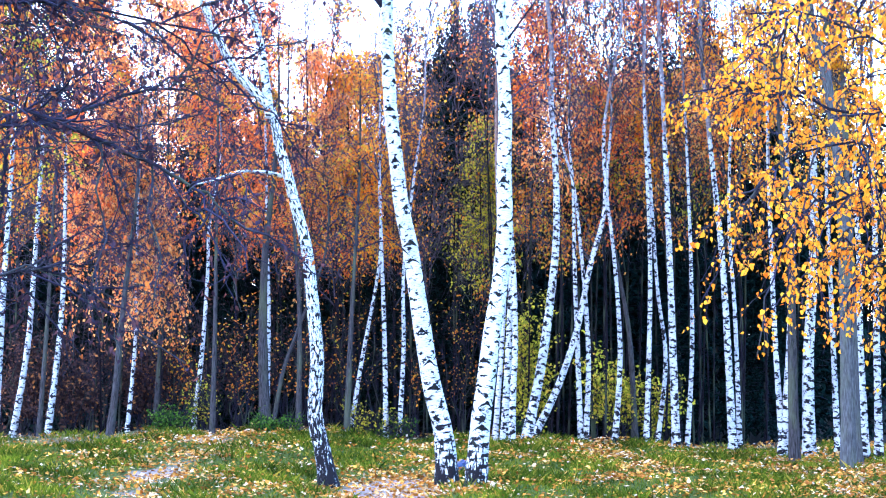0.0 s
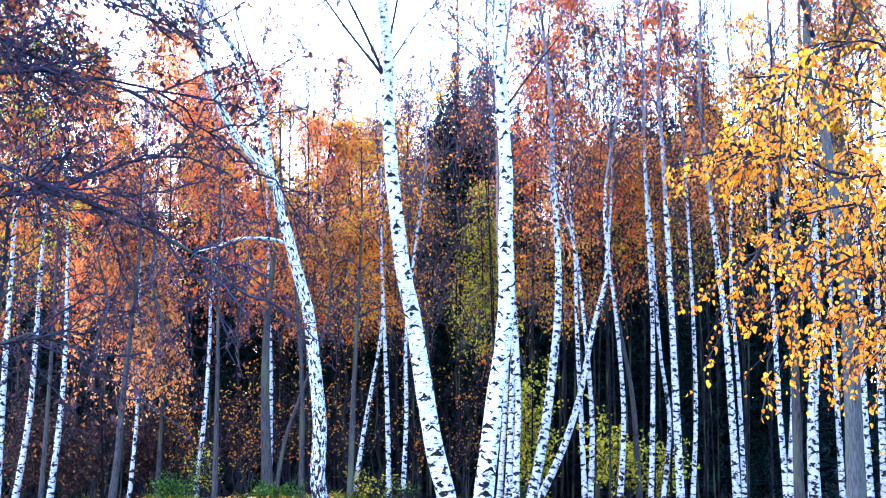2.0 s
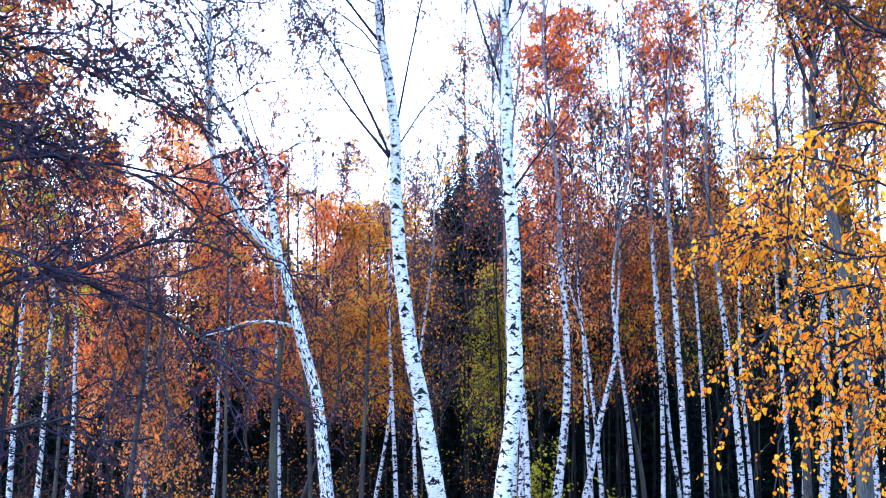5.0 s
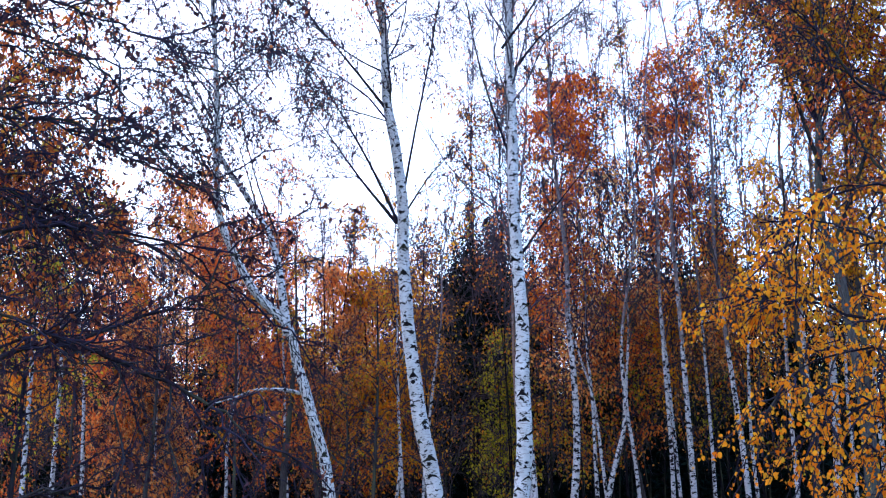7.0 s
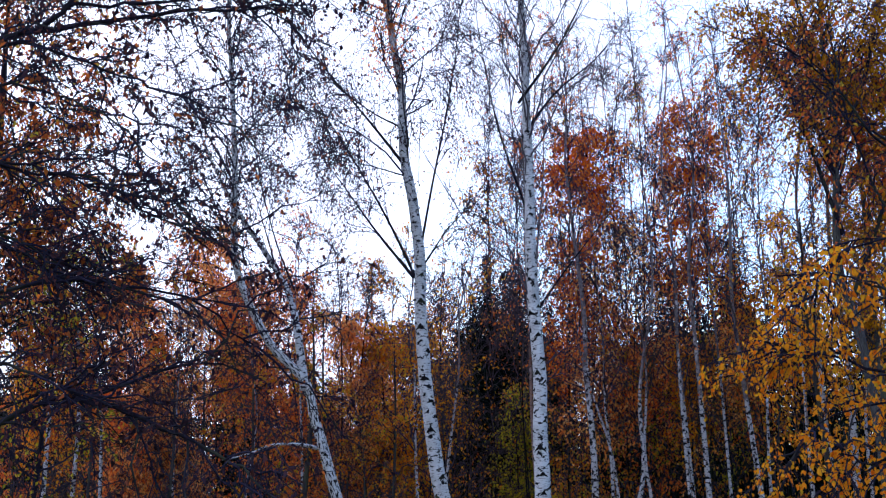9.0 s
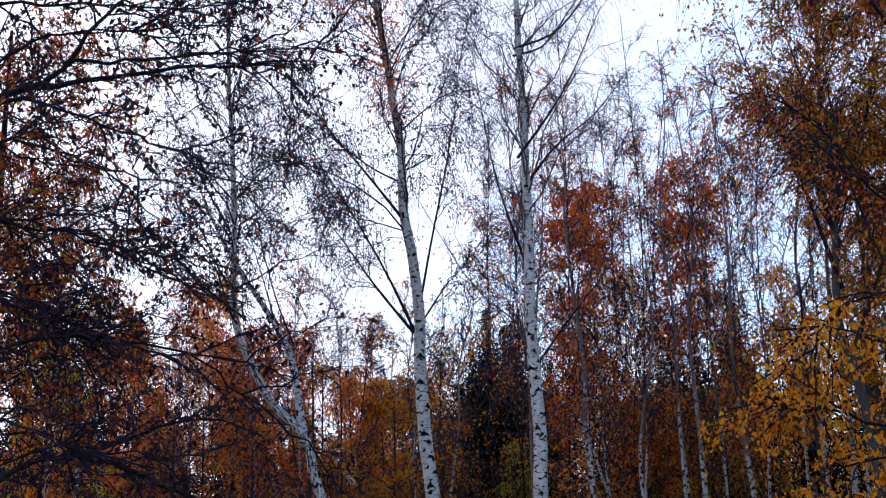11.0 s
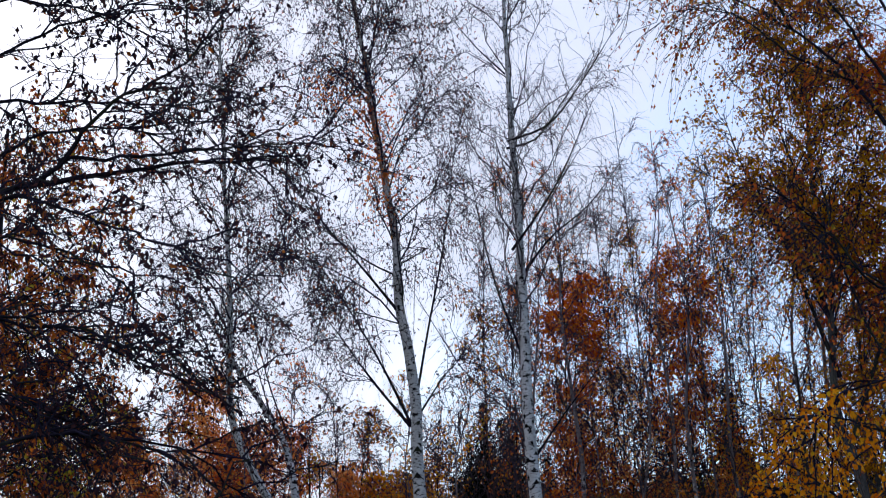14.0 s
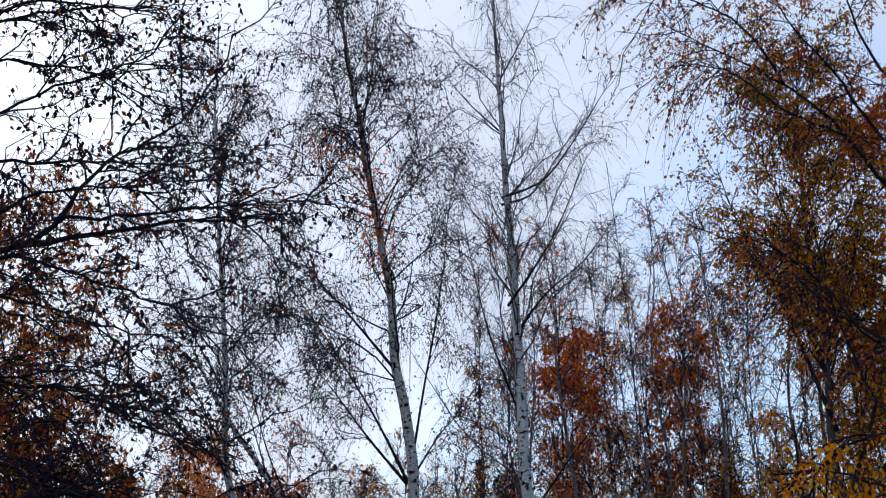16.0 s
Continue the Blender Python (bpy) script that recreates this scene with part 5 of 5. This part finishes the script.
# ---- near yellow leaves hanging into the view ----
near_tree, near_side, near_twigs = limb_tree("yellow_leaved_tree", "tree whose twigs hang low, full of large yellow leaves", [(3.6, 9.4, -0.1), (3.5, 9.3, 1.6), (3.3, 9.2, 3.0), (3.1, 9.1, 4.6)], 0.13, DARK_BARK,
          (([(3.10, 9.00, 2.50), (2.50, 9.04, 2.84), (2.30, 9.08, 2.93), (2.12, 9.12, 3.01), (2.00, 9.16, 3.10), (1.78, 9.20, 3.28)], 0.02), ([(3.03, 9.00, 2.22), (2.56, 8.90, 2.49), (2.34, 8.80, 2.48), (2.16, 8.70, 2.40), (1.98, 8.60, 2.36), (1.84, 8.50, 2.20)], 0.012), ([(3.02, 9.00, 1.77), (2.61, 9.10, 2.22), (2.45, 9.20, 2.36), (2.36, 9.30, 2.30), (2.30, 9.40, 2.12)], 0.011),
           ([(3.04, 9.00, 2.92), (2.53, 9.10, 3.32), (2.27, 9.20, 3.47), (2.03, 9.30, 3.56), (1.79, 9.40, 3.55)], 0.012), ([(3.03, 9.00, 2.60), (2.44, 8.93, 2.72), (2.11, 8.85, 2.71), (1.84, 8.78, 2.60), (1.70, 8.70, 2.44)], 0.010), ([(3.02, 9.00, 1.96), (2.64, 9.10, 2.10), (2.51, 9.20, 2.14), (2.44, 9.30, 2.02)], 0.010),
           ([(2.09, 9.00, 2.99), (1.94, 9.07, 3.04), (1.80, 9.13, 3.08), (1.68, 9.20, 2.98)], 0.009), ([(3.03, 9.00, 3.21), (2.56, 8.93, 3.60), (2.26, 8.85, 3.65), (1.98, 8.78, 3.51), (1.83, 8.70, 3.27)], 0.012), ([(3.05, 9.00, 3.37), (2.65, 9.17, 3.60), (2.37, 9.33, 3.77), (2.15, 9.50, 3.74)], 0.012), ([(3.03, 9.00, 2.22), (2.58, 8.87, 2.71), (2.39, 8.73, 2.88), (2.23, 8.60, 2.68)], 0.010)),
          402, 13, 7, 0.2, 5400, 0.029, YELLOW, 0.8, 0.5, sub_len=0.42, leaf_start=0.1, big=True)

# the foremost leaves of that tree, each one by itself
rng_l = np.random.default_rng(44)
LEAVES = []
for k in range(12):
    one = Soup()
    one.ovate(np.zeros((1, 3)), 0.035, rng_l, 0.8)
    LEAVES.append(one.mesh("leaf", YELLOW, False))
for k, p in enumerate(along(rng_l, near_twigs, 300, 0.1, 0.012)):
    ob = new("leaf", LEAVES[k % 12])
    ob.parent = near_tree
    ob.matrix_basis = pose(*p, 0, 0, k * 47)

# ---- a tall birch at the side, arching over the top of the view ----
limb_tree("birch_tree", "tall birch with long arching limbs and small drooping leaves", [(5.2, 14.3, -0.1), (5.1, 14.2, 3), (5.0, 14.1, 6), (4.7, 14.0, 9.5)], 0.16, WHITE_BARK,
          (([(4.85, 14.00, 6.11), (4.04, 14.10, 7.27), (3.72, 14.20, 7.89), (3.26, 14.30, 8.44), (2.76, 14.40, 8.83), (2.14, 14.50, 9.29)], 0.035), ([(4.93, 14.00, 6.65), (4.03, 13.88, 7.61), (3.62, 13.75, 8.27), (3.23, 13.62, 8.76), (2.95, 13.50, 9.32)], 0.03), ([(3.72, 14.00, 7.74), (3.24, 14.13, 8.06), (2.77, 14.27, 8.57), (2.31, 14.40, 8.79)], 0.018),
           ([(4.93, 14.00, 7.33), (4.19, 14.20, 8.53), (4.01, 14.40, 9.40), (3.95, 14.60, 10.04)], 0.03), ([(3.19, 14.00, 8.30), (2.88, 13.80, 8.75), (2.45, 13.60, 8.97), (1.90, 13.40, 9.13)], 0.016), ([(4.60, 14.00, 5.58), (3.69, 13.80, 5.65), (3.25, 13.60, 6.08), (2.84, 13.40, 6.39), (2.33, 13.20, 6.54)], 0.02),
           ([(4.69, 14.00, 4.98), (3.90, 14.12, 5.71), (3.50, 14.25, 6.03), (3.14, 14.38, 6.51), (2.93, 14.50, 7.01)], 0.025), ([(4.74, 14.00, 4.36), (3.85, 14.12, 4.98), (3.58, 14.25, 5.65), (3.45, 14.38, 6.40), (3.42, 14.50, 7.23)], 0.022)),
          403, 16, 9, 0.5, 4600, 0.042, RUSSET, 0.8, 0.6, sub_len=0.9, limb_bark=DARK_BARK)


# ---- grass, fallen leaves and the last small things ----
def grass():
    rng = np.random.default_rng(7)
    n = 100000
    x, y = rng.uniform(-7.6, 7.6, n), 16.4 + 10.3 * rng.uniform(0, 1, n)
    keep = rng.uniform(0, 1, n) > sand_amount(x, y) * 1.25
    x, y = x[keep], y[keep]
    n = len(x)
    clump = np.array([noise.noise(Vector((a * 0.9, b * 0.9, 0))) for a, b in zip(x[::30], y[::30])])
    h = 0.05 + 0.05 * np.clip(np.repeat(clump, 30)[:n] + 0.5, 0, 1.3) + rng.uniform(0, 0.05, n)
    h *= 1 + 0.15 * np.exp(-((y - 26.3) / 0.8) ** 2)
    h *= 0.5 + 0.8 * (np.sin(x * 3.1 + 2 * np.sin(y * 1.3)) * np.sin(y * 2.7 + x) > 0.35)
    p = np.stack([x, y, ground_z(x, y) - 0.01], axis=1)
    a = rng.uniform(0, 6.28, n)
    sd = np.stack([np.cos(a), np.sin(a), 0 * a], axis=1) * 0.006
    tip = p + np.stack([rng.normal(size=n) * 0.5 * h, rng.normal(size=n) * 0.5 * h, h], axis=1)
    mid = (p + tip) * 0.5 + np.stack([0 * h, 0 * h, h * 0.12], axis=1)
    v = np.stack([p - sd, p + sd, mid + sd * 0.8, tip], axis=1)
    s = Soup()
    s.add(v, np.arange(n * 4).reshape(n, 4), np.zeros((n * 4, 2)))
    ob = new("grass", s.mesh("grass", BLADE, False))
    tagged(ob, "short green grass growing over the rise", "grass", kind="stuff")
    m = 1500
    x, y = rng.uniform(-6.2, -4.8, m) + rng.normal(size=m) * 0.5, rng.uniform(24.6, 26.4, m)
    h = rng.uniform(0.04, 0.15, m)
    p = np.stack([x, y, ground_z(x, y) - 0.01], axis=1)
    a = rng.uniform(0, 6.28, m)
    sd = np.stack([np.cos(a), np.sin(a), 0 * a], axis=1) * 0.005
    tip = p + np.stack([rng.normal(size=m) * 0.4 * h, rng.normal(size=m) * 0.4 * h, h], axis=1)
    s = Soup()
    s.add(np.stack([p - sd, p + sd, (p + tip) / 2 + sd, tip], axis=1), np.arange(m * 4).reshape(m, 4), np.zeros((m * 4, 2)))
    tagged(new("dry_grass", s.mesh("dry_grass", STRAW, False)), "tall dry grass at the wood's edge", "grass", kind="stuff")


def litter():
    rng = np.random.default_rng(8)
    n = 90000
    x, y = rng.uniform(-7.6, 7.6, n), 16.4 + 11 * rng.uniform(0, 1, n)
    patchy = np.sin(x * 2.7 + 1.3 * np.sin(y * 1.9)) * np.sin(y * 2.2 + np.sin(x * 1.7))
    dens = np.clip(0.11 + 0.20 * np.clip(x / 5, -0.6, 1) + 0.42 * patchy, 0.04, 1) + 0.55 * sand_amount(x, y)
    keep = rng.uniform(0, 1, n) < dens
    x, y = x[keep], y[keep]
    p = np.stack([x, y, ground_z(x, y) + rng.uniform(0.02, 0.09, len(x)) * (1 - 0.8 * sand_amount(x, y))], axis=1)
    s = Soup()
    s.leaves(p, 0.06, rng, slim=0.4, flat=True)
    tagged(new("fallen_leaves", s.mesh("fallen_leaves", LITTER, False)), "pale yellow and brown leaves fallen on the grass", "leaves", kind="stuff")


grass()
litter()


def bag():
    """A crumpled blue bag between the two birches."""
    m, n, l, b = material("blue_plastic", 0.35, 0.5)
    co = n.new("ShaderNodeTexCoord").outputs["Object"]
    w = scaled_noise(n, l, co, (1, 1, 1), 18, 4)
    r = ramp(n, [(0.35, (0.003, 0.010, 0.045)), (0.65, (0.008, 0.03, 0.13))])
    l.new(w.outputs["Fac"], r.inputs["Fac"])
    l.new(r.outputs["Color"], b.inputs["Base Color"])
    bump(n, l, b, w.outputs["Fac"], 0.8, 0.02)
    bm = bmesh.new()
    bmesh.ops.create_icosphere(bm, subdivisions=4, radius=0.1)
    for v in bm.verts:
        v.co *= 1 + 0.35 * noise.noise(v.co * 14) + 0.15 * noise.noise(v.co * 40)
        v.co.z = max(v.co.z * 0.95, -0.055)
    me = bpy.data.meshes.new("bag")
    bm.to_mesh(me)
    bm.free()
    me.materials.append(m)
    ob = tagged(new("bag", me), "crumpled blue plastic bag on the grass between birches", "bag")
    ob.location = (0.26, 20.2, float(ground_z(0.26, 20.2)) + 0.05)


bag()
